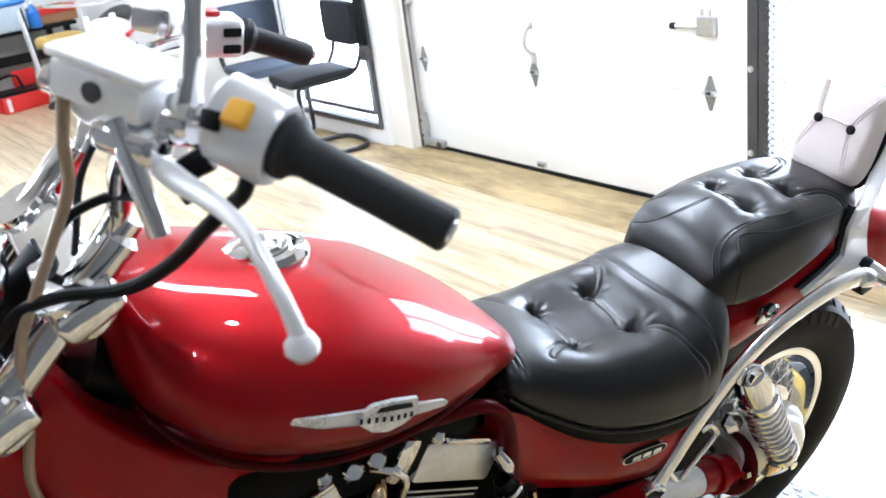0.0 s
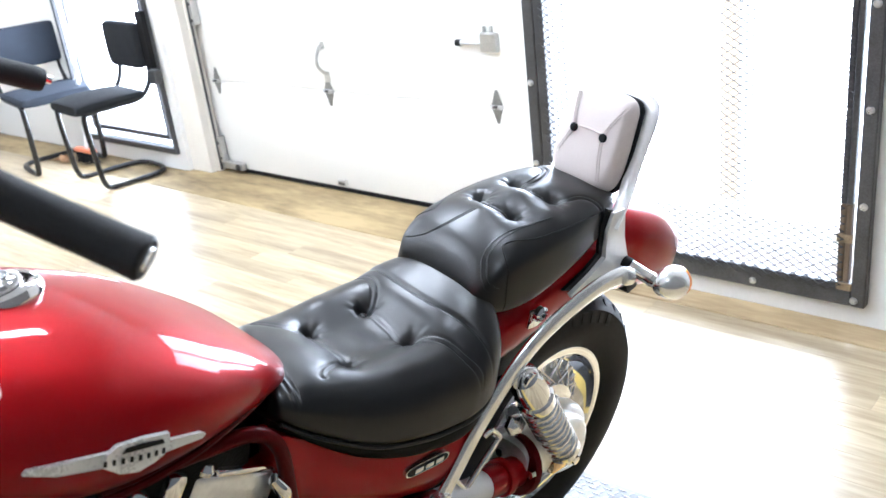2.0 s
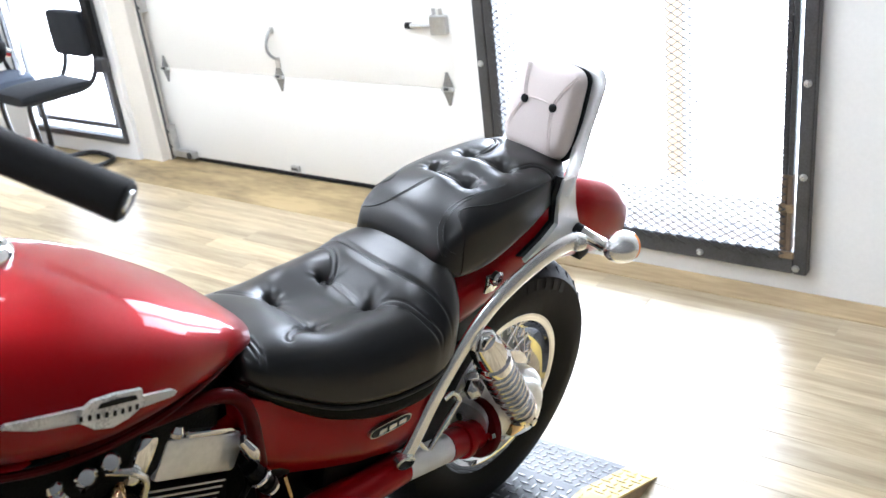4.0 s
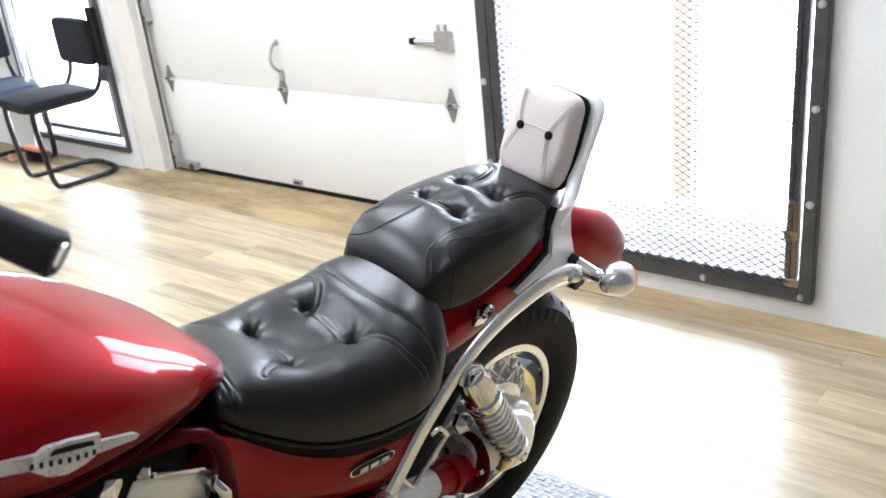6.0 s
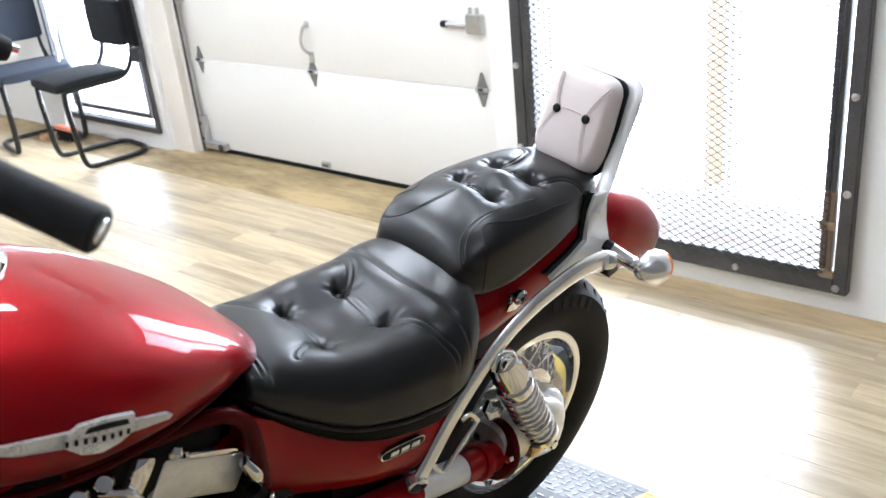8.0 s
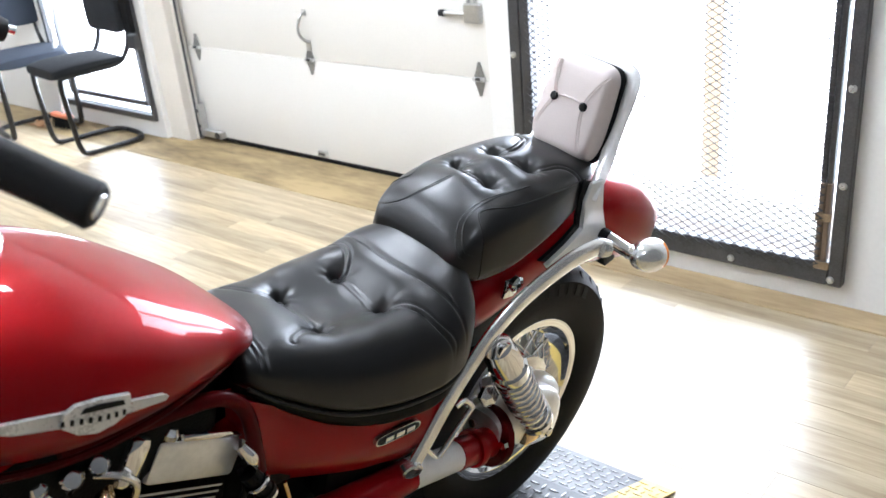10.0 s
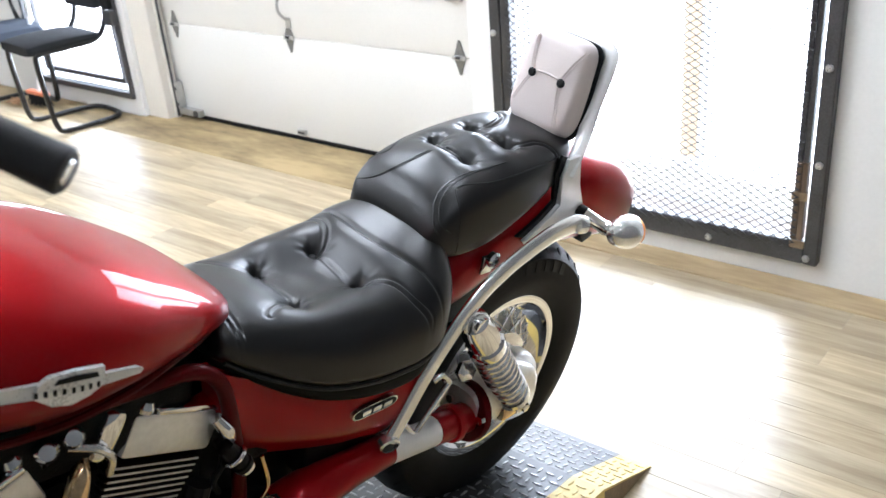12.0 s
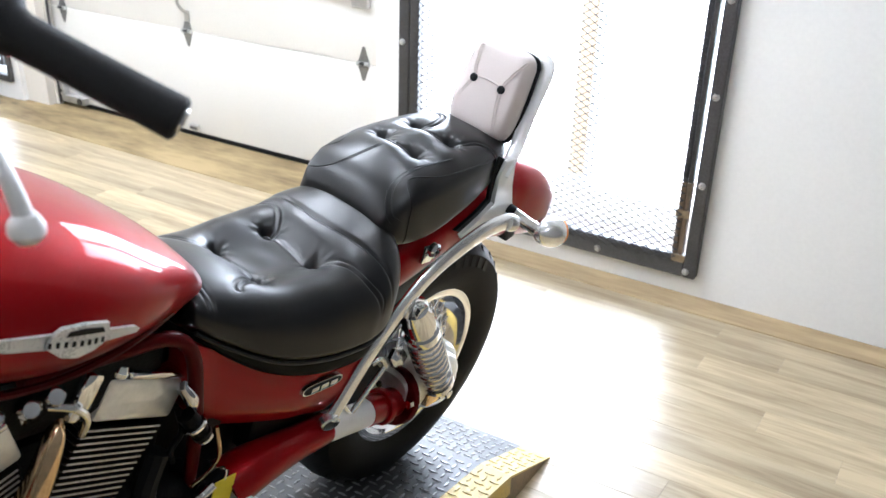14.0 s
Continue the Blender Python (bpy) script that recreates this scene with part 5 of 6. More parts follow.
def cylinder(origin, lean, count):
    """A finned cylinder with its chrome head cover, leaning in the y-z plane."""
    m = Matrix.Translation(origin) @ Matrix.Rotation(radians(lean), 4, "X")
    core = part("cylinder", boxed((-0.082, -0.068, -0.30), (0.082, 0.062, 0.02), 0.02, 2, m), GREASE, bike, "black finned engine cylinder")
    for k in range(count):
        z = -0.008 - 0.0112 * k
        part("fin", boxed((-0.103, -0.083 - 0.0007 * k, z - 0.0032), (0.103, 0.079 - 0.002 * k, z + 0.0010), 0.0012, 1, m), BLACK, core)
        part("fin_edge", boxed((0.1032, -0.078 - 0.0007 * k, z - 0.0026), (0.1044, 0.074 - 0.002 * k, z + 0.0006), 0, 1, m), GALV, core, "bare metal fin edge")
    head = part("head_cover", boxed((-0.104, -0.072, 0.004), (0.104, 0.088, 0.078), 0.008, 2, m), ALLOY, bike, "satin chrome cylinder head cover")
    part("cover_lip", boxed((-0.108, -0.040, 0.0795), (0.110, 0.086, 0.092), 0.005, 2, m), CHROME, head)
    part("cover_end", boxed((-0.1, -0.126, 0.008), (0.112, -0.090, 0.092), 0.012, 2, m), CHROME, head, "chrome end cap")
    part("cover_gap", boxed((0.06, -0.086, 0.004), (0.098, -0.0735, 0.07), 0.002, 1, m), PLASTIC, head)
    for y, z in ((-0.055, 0.080), (0.078, 0.090)):
        part("cover_bolt", lathed([(0, 0), (0.013, 0), (0.015, 0.008), (0.010, 0.018), (0, 0.020)], m @ Matrix.Translation((0.094, y, z)), 14), CHROME, head)
    return m


cylinder((0.0, -0.957, 0.590), -18, 23)
cylinder((0.0, -1.205, 0.560), 24, 22)
part("intake", tubed([(0.02, -1.12, 0.66), (0.02, -1.06, 0.63), (0.02, -1.02, 0.55)], 0.04, 12, 4), BLACK, bike)
for q in ((0.108, -1.135, 0.690), (0.106, -1.098, 0.697)):
    b = part("plug_cap", lathed([(0, -0.018), (0.012, -0.016), (0.0175, -0.004), (0.0175, 0.004), (0.011, 0.014), (0, 0.016)], aim(q, (q[0] + 0.1, q[1] - 0.03, q[2] + 0.05)), 18), CHROME, bike, "chrome spark plug cap")
    part("cap_stem", tubed([q, (q[0] - 0.02, q[1] + 0.005, q[2] - 0.045)], 0.008, 10, 1), CHROME, b)
part("plug_lead", tubed([(0.10, -1.10, 0.675), (0.115, -1.068, 0.668), (0.118, -1.046, 0.645), (0.112, -1.045, 0.61)], 0.0065, 10, 6), SATIN, bike)
part("exhaust_pipe", tubed([(0.09, -1.075, 0.64), (0.112, -1.092, 0.61), (0.118, -1.12, 0.52), (0.10, -1.15, 0.42), (0.06, -1.16, 0.30)], [0.010, 0.017, 0.024, 0.026, 0.026], 16, 6), GOLD, bike, "heat-stained chrome exhaust pipe")
part("side_pipe", tubed([(0.13, -1.19, 0.56), (0.14, -1.22, 0.50), (0.13, -1.26, 0.40)], 0.036, 16, 6), CHROME, bike, "chrome pipe cover")
pet = part("petcock", lathed([(0, 0), (0.016, 0), (0.016, 0.02), (0.020, 0.022), (0.020, 0.028), (0.015, 0.03), (0.015, 0.045), (0.018, 0.047), (0.017, 0.055), (0, 0.056)], aim((0.122, -0.855, 0.578), (0.148, -0.805, 0.510)), 18), BLACK, bike, "black fuel petcock with chrome rings")
part("petcock_ring", lathed([(0.0205, 0.021), (0.0225, 0.023), (0.0225, 0.027), (0.0205, 0.029)], aim((0.122, -0.855, 0.578), (0.148, -0.805, 0.510)), 18), CHROME, pet)
part("petcock_cap", lathed([(0, 0.056), (0.0165, 0.056), (0.0155, 0.062), (0, 0.064)], aim((0.122, -0.855, 0.578), (0.148, -0.805, 0.510)), 18), CHROME, pet)
part("breather_elbow", tubed([(0.118, -0.875, 0.640), (0.126, -0.858, 0.614), (0.124, -0.846, 0.590)], [0.010, 0.013, 0.009], 12, 4), CHROME, bike)
part("fuel_hose", tubed([(0.105, -0.86, 0.58), (0.115, -0.85, 0.54), (0.11, -0.86, 0.50), (0.10, -0.84, 0.46)], 0.006, 8, 6), PLASTIC, bike)
part("vent_hose", tubed([(0.12, -0.775, 0.52), (0.125, -0.757, 0.46), (0.125, -0.765, 0.43), (0.12, -0.80, 0.40)], 0.004, 8, 6), GOLD, bike)
tag = part("paper_tag", boxed((0.150, -0.778, 0.335), (0.152, -0.730, 0.42), 0.0005), YELLOW_TAG, bike, "yellow plastic tag")
part("tag_ring", tubed([(0.151, -0.756, 0.417), (0.150, -0.758, 0.44), (0.135, -0.765, 0.435)], 0.002, 6, 4), CHROME, tag)
part("pivot_cap", lathed([(0, 0), (0.045, 0), (0.05, 0.006), (0.05, 0.02), (0.042, 0.028), (0, 0.03)], aim((0.11, -0.735, 0.36), (0.2, -0.735, 0.36)), 28), PLASTIC, bike, "black pivot cover")
part("pivot_plug", lathed([(0, 0), (0.018, 0), (0.018, 0.03), (0.012, 0.034), (0, 0.034)], aim((0.142, -0.705, 0.350), (0.2, -0.705, 0.35)), 18), PLASTIC_WHITE, bike)
part("clutch_arm", tubed([(0.13, -0.83, 0.36), (0.145, -0.80, 0.395), (0.145, -0.775, 0.41)], [0.010, 0.008, 0.008], 10, 4), CHROME, bike)
part("wire_loom", tubed([(0.10, -0.88, 0.50), (0.11, -0.90, 0.42), (0.12, -0.88, 0.36), (0.11, -0.82, 0.32)], 0.022, 10, 5), PLASTIC, bike)

part("air_box", boxed((-0.112, -0.80, 0.50), (0.112, -0.43, 0.665), 0.02, 2), PLASTIC, bike, "black air box behind the side covers")
part("gear_case", hull([(-0.88, 0.05, 0.20, 0.36, 0.52), (-0.85, 0.07, 0.18, 0.36, 0.60), (-0.78, 0.072, 0.18, 0.36, 0.62), (-0.68, 0.07, 0.2, 0.38, 0.55), (-0.62, 0.06, 0.28, 0.4, 0.5)], 4, 4, 20, 32), GREASE, bike, "black rear gear case")
part("tool_tray", boxed((-0.10, -0.66, 0.395), (0.104, -0.47, 0.498), 0.01, 2), PLASTIC, bike, "black plastic tray above the swingarm")
part("engine_block", boxed((-0.085, -1.36, 0.28), (0.085, -0.86, 0.60), 0.02, 2), GREASE, bike, "black engine block behind the cylinders")
part("under_tank", boxed((-0.10, -1.32, 0.62), (0.10, -0.90, 0.735), 0.02, 2), GREASE, bike, "black wiring tray under the tank")

# swingarm and drive
arm = part("swingarm", tubed([(0.12, -0.71, 0.36), (0.128, -0.66, 0.386), (0.13, -0.56, 0.396), (0.13, -0.47, 0.398)], [0.052, 0.046, 0.036, 0.033], 18, 6), RED, bike, "red swingarm tube")
part("swingarm_sleeve", tubed([(0.13, -0.469, 0.398), (0.13, -0.335, 0.384)], 0.032, 18, 1), WHITE_LABEL, arm, "white sticker round the tube")
part("swingarm_end", tubed([(0.13, -0.334, 0.384), (0.13, -0.22, 0.372)], 0.0335, 18, 1), RED, arm)
part("swingarm_collar", lathed([(0, 0), (0.040, 0), (0.042, 0.006), (0.042, 0.016), (0.036, 0.02), (0, 0.02)], aim((0.13, -0.285, 0.379), (0.13, -0.2, 0.37)), 20), RED, arm)
bm = bmesh.new()
add_lathe(bm, [(0, 0), (0.066, 0), (0.069, 0.006), (0.069, 0.016), (0, 0.018)], aim((0.118, -0.222, 0.380), (0.125, -0.1, 0.362)), 20)
part("swingarm_flange", bm, DARK_RED, arm, "dark red drive flange")
for k in range(3):
    a = 2 * math.pi * k / 3 + 0.5
    part("flange_nut", lathed([(0, 0), (0.010, 0), (0.010, 0.012), (0, 0.013)], aim((0.13 + 0.05 * math.cos(a), -0.226, 0.372 + 0.05 * math.sin(a)), (0.13 + 0.05 * math.cos(a), -0.3, 0.375 + 0.05 * math.sin(a))), 6), CHROME, arm)
drive = part("final_drive", hull([(-0.205, 0.05, 0.32, 0.37, 0.415), (-0.16, 0.048, 0.315, 0.37, 0.43), (-0.10, 0.045, 0.30, 0.36, 0.44), (-0.04, 0.045, 0.27, 0.345, 0.435), (0.02, 0.042, 0.265, 0.335, 0.41), (0.05, 0.025, 0.285, 0.33, 0.38), (0.06, 0.01, 0.31, 0.33, 0.36)], 2.6, 2.6, 34, 28), ALLOY, bike, "cast aluminium final drive housing")
drive.location = (0.108, -0.022, 0.018)
part("drive_cap", lathed([(0, -0.05), (0.08, -0.05), (0.084, -0.042), (0.084, -0.02), (0.078, -0.006), (0.062, 0.006), (0.05, 0.012), (0.04, 0.022), (0, 0.026)], aim((0.005, 0.0, 0.345), (0.2, 0.0, 0.345)), 40), ALLOY, drive)
part("axle_nut", lathed([(0, 0), (0.032, 0), (0.033, 0.006), (0.028, 0.012), (0, 0.014)], aim((0.028, 0.0, 0.345), (0.2, 0.0, 0.345)), 24), ALLOY, drive, "round polished axle cap")
part("shock_mount", boxed((0.02, -0.105, 0.315), (0.056, -0.035, 0.365), 0.012, 2), GOLD, drive, "yellowed alloy shock mount")
for s, x in ((1, 0.158), (-1, -0.15)):
    top, low = Vector((x, -0.315, 0.655)), Vector((x, -0.085, 0.378))
    m = aim(low, top)
    L = (top - low).length
    shock = part("shock_absorber", lathed([(0, 0.03), (0.030, 0.03), (0.030, L - 0.05), (0, L - 0.05)], m, 16), SATIN, bike, "chrome rear shock absorber")
    part("upper_shroud", lathed([(0, L - 0.105), (0.038, L - 0.105), (0.041, L - 0.095), (0.041, L - 0.075), (0.036, L - 0.07), (0.035, L - 0.015), (0.030, L + 0.010), (0.015, L + 0.022), (0, L + 0.024)], m, 24), CHROME, shock, "chrome upper shroud")
    turns, pts = 9.5, []
    z0, z1 = 0.05, L - 0.104
    for k in range(int(turns * 14) + 1):
        a = 2 * math.pi * k / 14
        pts.append(m @ Vector((0.0345 * math.cos(a), 0.0345 * math.sin(a), z0 + (z1 - z0) * k / (turns * 14))))
    part("coil_spring", tubed(pts, 0.0068, 8, 1), SATIN, shock, "chrome coil spring")
    part("lower_cup", lathed([(0, 0.015), (0.022, 0.015), (0.040, 0.034), (0.040, 0.050), (0, 0.052)], m, 24), CHROME, shock)
    part("lower_eye", lathed([(0, -0.02), (0.02, -0.02), (0.02, 0.02), (0, 0.02)], aim(low, low + Vector((0.1, 0, 0))), 18), SATIN, shock)
    part("eye_bolt", lathed([(0, 0.02), (0.011, 0.02), (0.011, 0.032), (0, 0.034)], aim(low, low + Vector((0.1, 0, 0))), 6), CHROME, shock)
    part("upper_eye", lathed([(0, -0.022), (0.022, -0.022), (0.024, 0), (0.022, 0.022), (0, 0.026)], aim(top, top + Vector((0.1, 0, 0))), 18), CHROME, shock)
part("battery_case", plate_yz([(-0.352, 0.524), (-0.303, 0.482), (-0.378, 0.400), (-0.43, 0.44)], 0.02, 0.122, 0.006), PLASTIC, bike, "black battery case")
part("case_guard", tubed([(0.136, -0.375, 0.528), (0.14, -0.357, 0.538), (0.14, -0.330, 0.514), (0.14, -0.333, 0.503), (0.14, -0.361, 0.468), (0.14, -0.397, 0.420), (0.14, -0.408, 0.418), (0.14, -0.440, 0.452), (0.136, -0.455, 0.47)], 0.0062, 10, 6), BRIGHT, bike, "bent chrome guard rod")
part("brass_fitting", lathed([(0, 0), (0.008, 0), (0.008, 0.012), (0, 0.014)], aim((0.12, -0.425, 0.455), (0.2, -0.425, 0.455)), 8), GOLD, bike)
part("drive_bolt", lathed([(0, 0), (0.024, 0), (0.024, 0.012), (0.016, 0.018), (0, 0.02)], aim((0.105, -0.235, 0.482), (0.2, -0.26, 0.52)), 6), SATIN, bike, "large hexagon drive bolt")

# wheels
rear = part("rear_wheel", tubed([(-0.13, 0, 0), (0.10, 0, 0)], 0.012, 12, 1), CHROME, bike)
rear.location = (-0.016, -0.026, 0.353)
wheel_parts(rear, 0.352, 0.210, 0.146, 0.115, CHROME, "road", 60, 0.172)
part("brake_drum", lathed([(0, -0.07), (0.12, -0.07), (0.150, -0.06), (0.155, -0.03), (0.15, -0.015), (0.135, 0.0), (0.11, 0.02), (0, 0.02)], Matrix.Rotation(radians(90), 4, "Y"), 36), ALLOY, rear, "polished brake drum")
for k, a0 in enumerate((62, 69, 76, 83, 90)):
    a = radians(a0)
    part("sidewall_letter", boxed((0.0, -0.011, -0.013), (0.0016, 0.011, 0.013), 0, 1, Matrix.Rotation(radians(90) - a, 4, "X").inverted() @ Matrix.Translation((0.0815, 0, 0.300)) @ Matrix.Rotation(radians(-12), 4, "Y")), PLASTIC, rear)
front = part("front_wheel", tubed([(-0.12, 0, 0), (0.12, 0, 0)], 0.012, 12, 1), CHROME, bike)
front.location = (0, -1.98, 0.345)
wheel_parts(front, 0.345, 0.275, 0.09, 0.05, CHROME, "road", 36)
part("kick_stand", tubed([(0.11, -0.95, 0.19), (0.20, -0.93, 0.08), (0.268, -0.92, -0.045)], 0.013, 10, 3), CHROME, bike, "chrome side stand")

# fork and handlebar
for s in (1, -1):
    fork = part("fork_leg", tubed([(s * 0.105, -1.452, 1.10), (s * 0.105, -1.66, 0.815)], 0.021, 16, 1), CHROME, bike, "chrome fork tube")
    part("fork_slider", tubed([(s * 0.105, -1.66, 0.815), (s * 0.105, -1.98, 0.345)], 0.028, 16, 1), SATIN, fork)
    part("fork_cap", lathed([(0, 0), (0.022, 0), (0.022, 0.012), (0.014, 0.02), (0, 0.02)], aim((s * 0.105, -1.452, 1.10), (s * 0.105, -1.40, 1.17)), 16), CHROME, fork)
for y, z, nm in ((-1.487, 1.045, "upper_clamp"), (-1.575, 0.925, "lower_clamp")):
    m = Matrix.Translation((0, y, z)) @ Matrix.Rotation(radians(36), 4, "X")
    clamp = part(nm, boxed((-0.15, -0.035, -0.018), (0.15, 0.04, 0.018), 0.012, 3, m), CHROME, bike, "chrome triple clamp")
    for s in (1, -1):
        part("clamp_eye", lathed([(0, -0.026), (0.034, -0.026), (0.036, -0.02), (0.036, 0.02), (0.034, 0.026), (0, 0.026)], m @ Matrix.Translation((s * 0.105, -0.004, 0)), 20), CHROME, clamp)
        part("clamp_bolt", lathed([(0, 0), (0.009, 0), (0.009, 0.01), (0, 0.012)], m @ Matrix.Translation((s * 0.105, -0.034, 0.0)) @ pose(0, 0, 0, 90, 0, 0), 10), CHROME, clamp)
part("steering_stem", tubed([(0, -1.487, 1.045), (0, -1.575, 0.925)], 0.03, 14, 1), BLACK, bike)
part("front_fender", hull([(-2.25, 0.05, 0.62, 0.64, 0.655), (-2.15, 0.07, 0.66, 0.69, 0.715), (-2.0, 0.075, 0.69, 0.715, 0.735), (-1.8, 0.07, 0.65, 0.69, 0.72), (-1.68, 0.05, 0.56, 0.59, 0.61)], 2.6, 2.6, 24, 24), RED, bike, "red front fender")
light = part("headlight", lathed([(0, -0.09), (0.04, -0.082), (0.07, -0.06), (0.088, -0.02), (0.092, 0.03), (0.098, 0.034), (0.098, 0.05), (0.09, 0.054), (0, 0.056)], aim((0.02, -1.63, 1.055), (0.06, -1.80, 1.03)), 40), CHROME, bike, "chrome headlight shell")
part("headlight_glass", lathed([(0, 0.057), (0.088, 0.057), (0.06, 0.068), (0, 0.074)], aim((0.02, -1.63, 1.055), (0.06, -1.80, 1.03)), 32), LENS, light)
bar = part("handlebar", tubed([(0.335, -1.366, 1.288), (0.27, -1.412, 1.297), (0.215, -1.45, 1.278), (0.155, -1.455, 1.215), (0.108, -1.447, 1.14), (0.100, -1.48, 1.075)], 0.0125, 14, 8), CHROME, bike, "chrome handlebar")
part("handlebar_far_side", tubed([(-0.292, -1.14, 1.20), (-0.275, -1.22, 1.20), (-0.22, -1.32, 1.195), (-0.14, -1.40, 1.16), (-0.10, -1.43, 1.12), (-0.10, -1.48, 1.075)], 0.0125, 14, 8), CHROME, bar)
for s in (1, -1):
    part("riser", tubed([(s * 0.100, -1.435, 1.13), (s * 0.100, -1.485, 1.06)], 0.02, 14, 1), CHROME, bar)
grip_a, grip_b = Vector((0.325, -1.372, 1.289)), Vector((0.446, -1.287, 1.256))
m = aim(grip_a, grip_b)
L = (grip_b - grip_a).length
grip = part("grip", lathed([(0, -0.004), (0.027, -0.004), (0.0285, 0.0), (0.028, 0.006), (0.021, 0.012), (0.0182, 0.02), (0.0178, 0.05), (0.0180, L * 0.75), (0.0186, L - 0.012), (0.0188, L - 0.003), (0.016, L), (0, L)], m, 32), GRIP, bike, "black rubber grip")
part("bar_end", lathed([(0, L + 0.0005), (0.0105, L + 0.0005), (0.0095, L + 0.002), (0.005, L + 0.0025), (0, L + 0.0025)], m, 24), SATIN, grip)
sw = Matrix.Translation((0.300, -1.391, 1.294)) @ aim((0, 0, 0), grip_b - grip_a)
switch = part("switch_housing", lathed([(0, -0.034), (0.030, -0.034), (0.036, -0.028), (0.037, 0.02), (0.034, 0.028), (0, 0.028)], sw @ Matrix.Diagonal((0.88, 1.08, 1, 1)), 28), SWITCH, bike, "silver switch housing")
part("orange_switch", boxed((-0.010, -0.013, 0.026), (0.012, 0.010, 0.0385), 0.003, 2, Matrix.Translation((0.305, -1.394, 1.292)) @ Matrix.Rotation(radians(33), 4, "Z") @ Matrix.Rotation(radians(38), 4, "X")), ORANGE, switch, "orange push switch")
part("black_switch", boxed((-0.008, -0.008, 0.03), (0.008, 0.008, 0.04), 0.002, 2, Matrix.Translation((0.285, -1.40, 1.296)) @ Matrix.Rotation(radians(33), 4, "Z") @ Matrix.Rotation(radians(70), 4, "X")), PLASTIC, switch)
part("choke_lever", tubed([(0.27, -1.415, 1.262), (0.262, -1.435, 1.245), (0.275, -1.43, 1.225)], [0.012, 0.011, 0.008], 10, 4), PLASTIC, switch)
BARFRAME = Matrix.Translation((0.2, -1.468, 1.322)) @ Matrix.Rotation(radians(35), 4, "Z") @ Matrix.Rotation(radians(6), 4, "Y")
res = part("clutch_reservoir", boxed((-0.046, -0.031, -0.034), (0.046, 0.031, 0.0), 0.006, 2, BARFRAME), SATIN_PALE, bike, "satin chrome hydraulic clutch reservoir")
part("reservoir_lid", boxed((-0.049, -0.034, 0.0005), (0.049, 0.034, 0.010), 0.004, 2, BARFRAME), SATIN_PALE, res)
part("sight_glass", lathed([(0, 0), (0.009, 0), (0.009, 0.003), (0, 0.004)], BARFRAME @ Matrix.Translation((0.0, -0.031, -0.016)) @ pose(0, 0, 0, 90, 0, 0), 16), STEEL, res)
part("master_body", lathed([(0, -0.055), (0.015, -0.055), (0.018, -0.045), (0.018, 0.05), (0, 0.052)], BARFRAME @ Matrix.Translation((0.01, 0.012, -0.05)) @ pose(0, 0, 0, 0, 90, 0), 18), SATIN_PALE, res)
part("banjo", lathed([(0, 0), (0.012, 0), (0.013, 0.012), (0.008, 0.018), (0, 0.018)], BARFRAME @ Matrix.Translation((-0.05, -0.01, -0.03)) @ pose(0, 0, 0, 0, -90, 0), 14), CHROME, res)
part("bar_clamp", lathed([(0, -0.018), (0.022, -0.018), (0.024, 0), (0.022, 0.018), (0, 0.018)], aim((0.245, -1.43, 1.288), (0.3, -1.391, 1.294)), 20), CHROME, res)
part("perch", boxed((-0.03, -0.018, -0.075), (0.035, 0.02, -0.045), 0.01, 3, BARFRAME @ Matrix.Translation((0.03, -0.02, 0.01))), CHROME, res)
lever = part("clutch_lever", tubed([(0.245, -1.448, 1.246), (0.285, -1.448, 1.252), (0.325, -1.444, 1.256), (0.364, -1.440, 1.259), (0.400, -1.434, 1.252), (0.427, -1.428, 1.232), (0.444, -1.422, 1.213), (0.453, -1.415, 1.192)], [0.011, 0.011, 0.009, 0.0075, 0.007, 0.0065, 0.0065, 0.0075], 12, 6), SATIN_PALE, bike, "polished clutch lever")
part("lever_ball", lathed([(0, -0.013), (0.008, -0.011), (0.013, -0.003), (0.013, 0.004), (0.007, 0.011), (0, 0.012)], aim((0.454, -1.414, 1.186), (0.46, -1.41, 1.15)), 18), SATIN_PALE, lever)
part("mirror_stem", tubed([(0.252, -1.428, 1.30), (0.252, -1.424, 1.34), (0.253, -1.423, 1.40), (0.262, -1.42, 1.47)], [0.013, 0.010, 0.008, 0.007], 12, 4), CHROME, bike, "chrome mirror stem")
part("lever_guard", tubed([(0.232, -1.482, 1.288), (0.248, -1.474, 1.255), (0.262, -1.465, 1.222), (0.272, -1.459, 1.196)], [0.012, 0.013, 0.013, 0.012], 12, 4, 0.6), CHROME, bike, "flat chrome arm")
ga, gb = Vector((-0.289, -1.148, 1.197)), Vector((-0.276, -1.048, 1.168))
m = aim(ga, gb)
L = (gb - ga).length
part("grip", lathed([(0, -0.004), (0.026, -0.004), (0.027, 0.004), (0.0185, 0.014), (0.0178, 0.04), (0.0182, L - 0.01), (0.016, L), (0, L)], m, 24), GRIP, bike, "black rubber grip")
far_sw = part("switch_housing", boxed((-0.028, -0.034, -0.028), (0.028, 0.034, 0.03), 0.012, 3, Matrix.Translation((-0.291, -1.188, 1.199)) @ Matrix.Rotation(radians(-4), 4, "Z")), SWITCH, bike, "silver switch housing with a red kill switch")
part("red_switch", boxed((-0.012, -0.012, 0.028), (0.012, 0.012, 0.036), 0.003, 2, Matrix.Translation((-0.291, -1.20, 1.201))), RED_PLASTIC, far_sw)
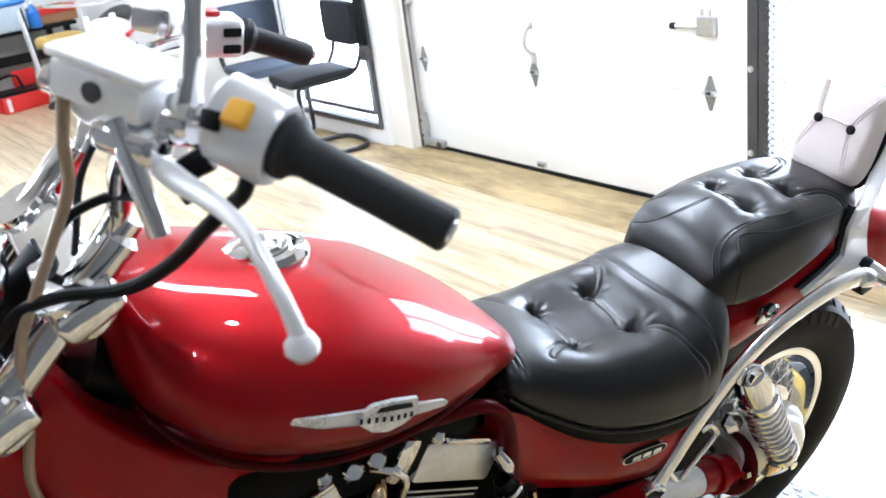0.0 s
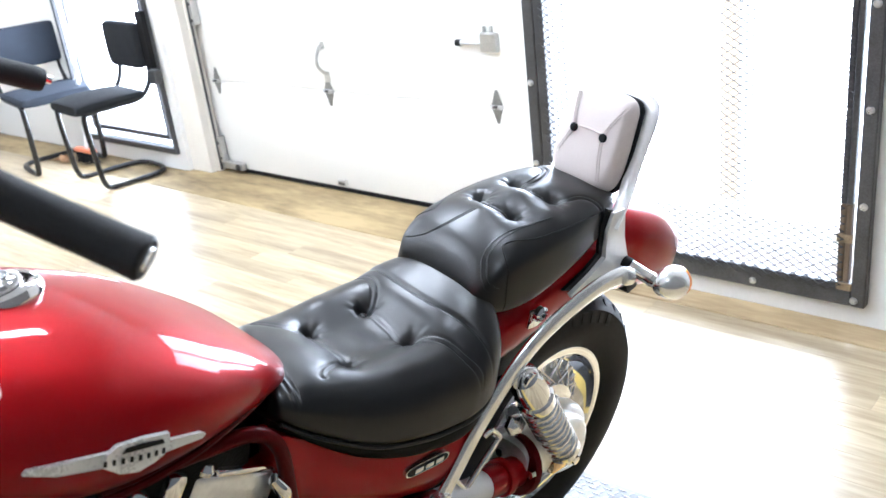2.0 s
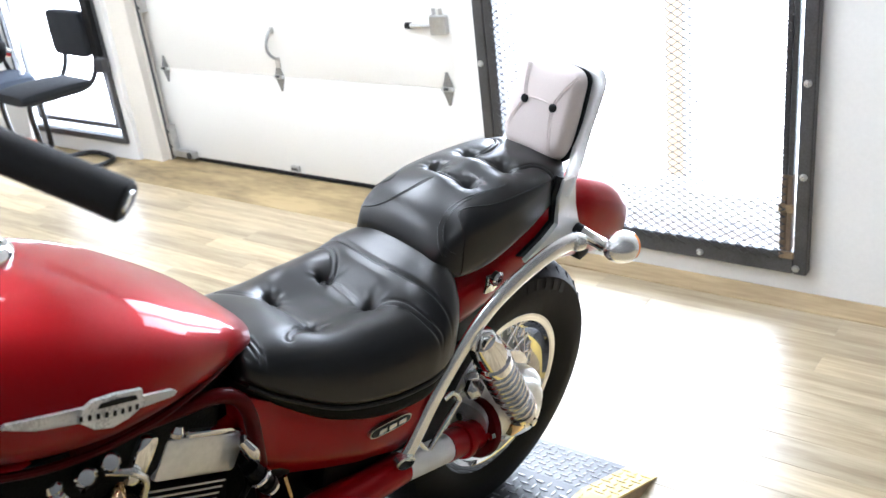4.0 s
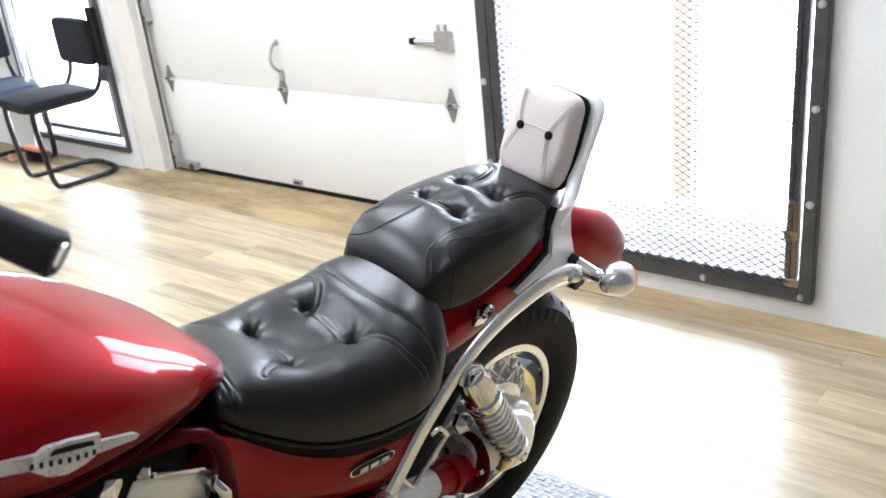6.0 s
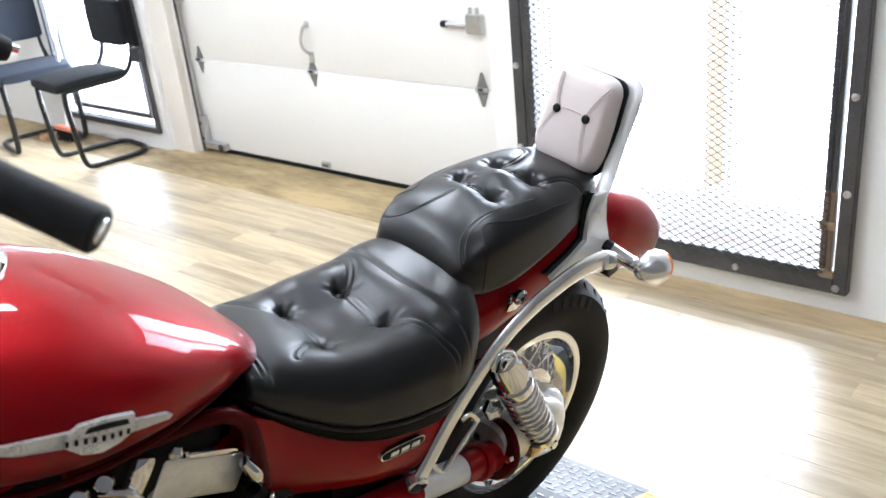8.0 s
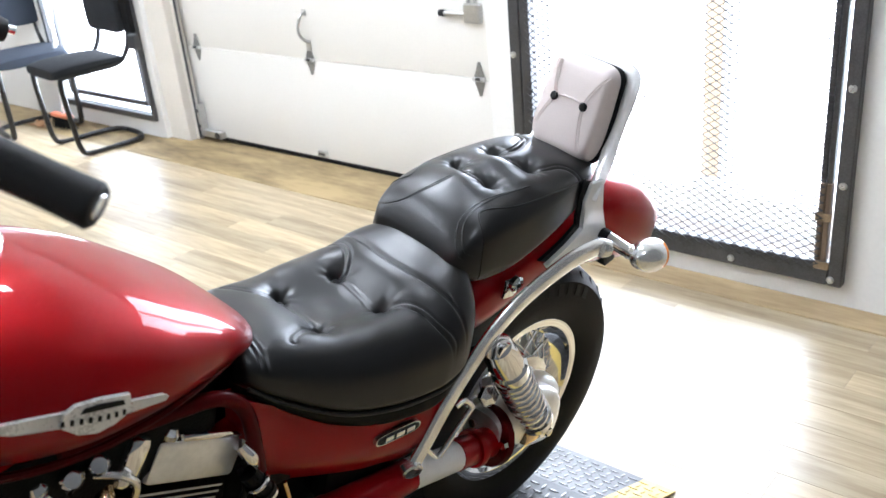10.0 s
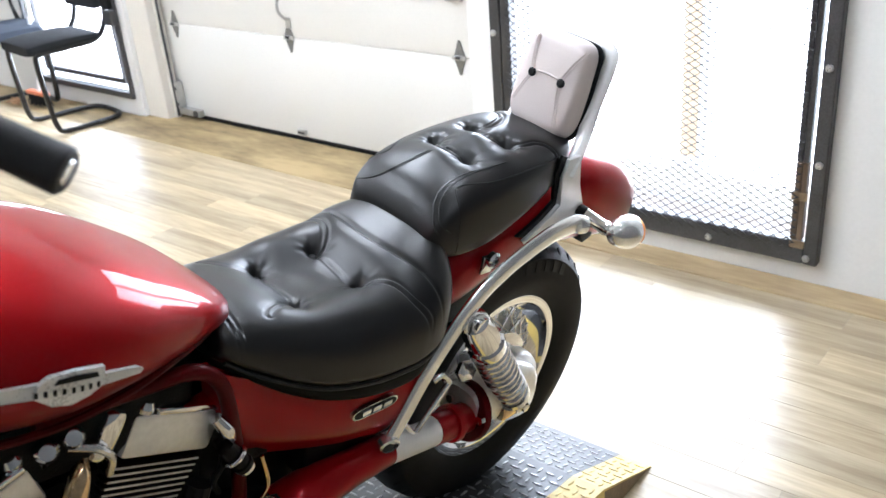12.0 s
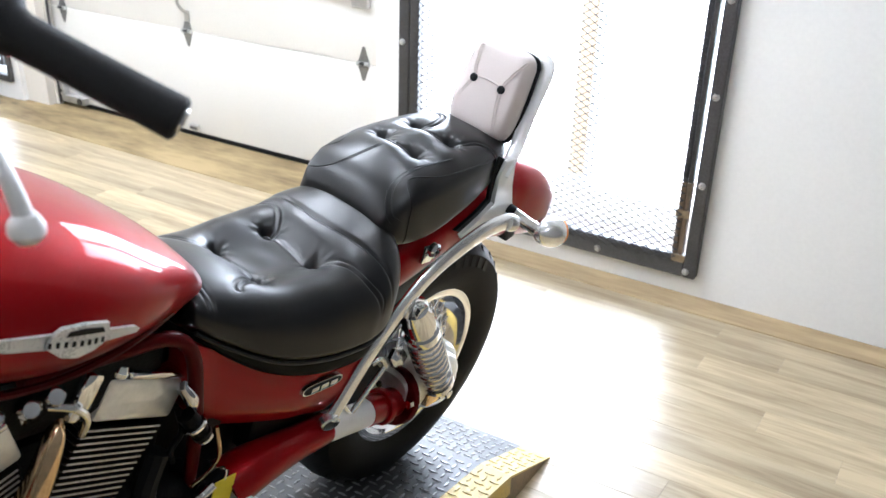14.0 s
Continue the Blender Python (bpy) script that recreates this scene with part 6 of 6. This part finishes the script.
for dz in (0.012, -0.012):
    part("rocker", boxed((0.027, -0.014, dz - 0.006), (0.033, 0.012, dz + 0.006), 0.002, 2, Matrix.Translation((-0.291, -1.176, 1.199))), PLASTIC, far_sw)
part("brake_reservoir", boxed((-0.04, -0.03, -0.02), (0.04, 0.03, 0.02), 0.008, 2, Matrix.Translation((-0.27, -1.27, 1.235)) @ Matrix.Rotation(radians(-50), 4, "Z")), SATIN, bike, "satin chrome brake reservoir")
part("brake_lever", tubed([(-0.30, -1.25, 1.19), (-0.35, -1.17, 1.185), (-0.35, -1.08, 1.17), (-0.33, -1.01, 1.15)], 0.007, 10, 6), SATIN, bike, "polished brake lever")
part("clutch_cable_sheath", tubed([(0.313, -1.398, 1.262), (0.312, -1.402, 1.246), (0.300, -1.405, 1.232), (0.28, -1.419, 1.203), (0.23, -1.436, 1.141), (0.18, -1.463, 1.094), (0.14, -1.511, 1.074), (0.11, -1.545, 1.045), (0.08, -1.57, 0.99)], 0.0072, 10, 7), PLASTIC, bike, "black cable")
part("hydraulic_hose", tubed([(0.165, -1.505, 1.295), (0.16, -1.506, 1.24), (0.15, -1.502, 1.194), (0.14, -1.515, 1.139), (0.12, -1.533, 1.064), (0.12, -1.55, 1.008), (0.12, -1.548, 0.923), (0.12, -1.549, 0.823), (0.10, -1.50, 0.70)], 0.0058, 10, 7), BROWN_HOSE, bike, "clear brown hydraulic hose")
part("throttle_cable", tubed([(0.12, -1.44, 1.26), (0.1, -1.446, 1.243), (0.08, -1.464, 1.196), (0.07, -1.474, 1.156), (0.06, -1.477, 1.094), (0.05, -1.48, 1.04)], 0.004, 8, 6), PLASTIC, bike)
part("brake_cable", tubed([(0.16, -1.44, 1.18), (0.12, -1.46, 1.164), (0.12, -1.497, 1.148), (0.12, -1.515, 1.117), (0.1, -1.509, 1.087), (0.06, -1.51, 1.05)], 0.0055, 8, 6), PLASTIC, bike)

# ---- floor planks ----
plank_meshes = []
PW, PL = 0.125, 0.92
for k in range(3):
    bm = boxed((0.0003, 0.0003, -0.006), (PL - 0.0003, PW - 0.0003, 0.0), 0.0005)
    me = bpy.data.meshes.new("plank")
    bmesh.ops.recalc_face_normals(bm, faces=bm.faces)
    bm.to_mesh(me)
    bm.free()
    me.materials.append(PLANK)
    plank_meshes.append(me)
rnd = random.Random(11)
far_verts, far_faces = [], []
row, y = 0, 3.245 - PW
while y > -4.5:
    x = -11.2 - rnd.random() * PL
    while x < 0.9:
        x0, x1 = max(x, -11.2), min(x + PL, 0.9)
        if x > -5.8 and x + PL < 0.9 and y > -0.3:
            ob = new("plank", plank_meshes[rnd.randrange(3)])
            ob.parent = floor
            ob.location = (x, y, 0)
        elif x1 - x0 > 0.01:
            k = len(far_verts)
            far_verts += [(x0 + 0.001, y + 0.001, 0), (x1 - 0.001, y + 0.001, 0), (x1 - 0.001, y + PW - 0.001, 0), (x0 + 0.001, y + PW - 0.001, 0),
                          (x0 + 0.001, y + 0.001, -0.006), (x1 - 0.001, y + 0.001, -0.006), (x1 - 0.001, y + PW - 0.001, -0.006), (x0 + 0.001, y + PW - 0.001, -0.006)]
            far_faces += [(k, k + 1, k + 2, k + 3)] + [(k + i, k + 4 + i, k + 4 + (i + 1) % 4, k + (i + 1) % 4) for i in range(4)]
        x += PL
    y -= PW
    row += 1
me = bpy.data.meshes.new("outer_planks")
me.from_pydata(far_verts, [], far_faces)
me.materials.append(PLANK)
far = new("outer_planks", me)
far.parent = floor
tagged(far, "oak-look vinyl planks", kind="stuff")
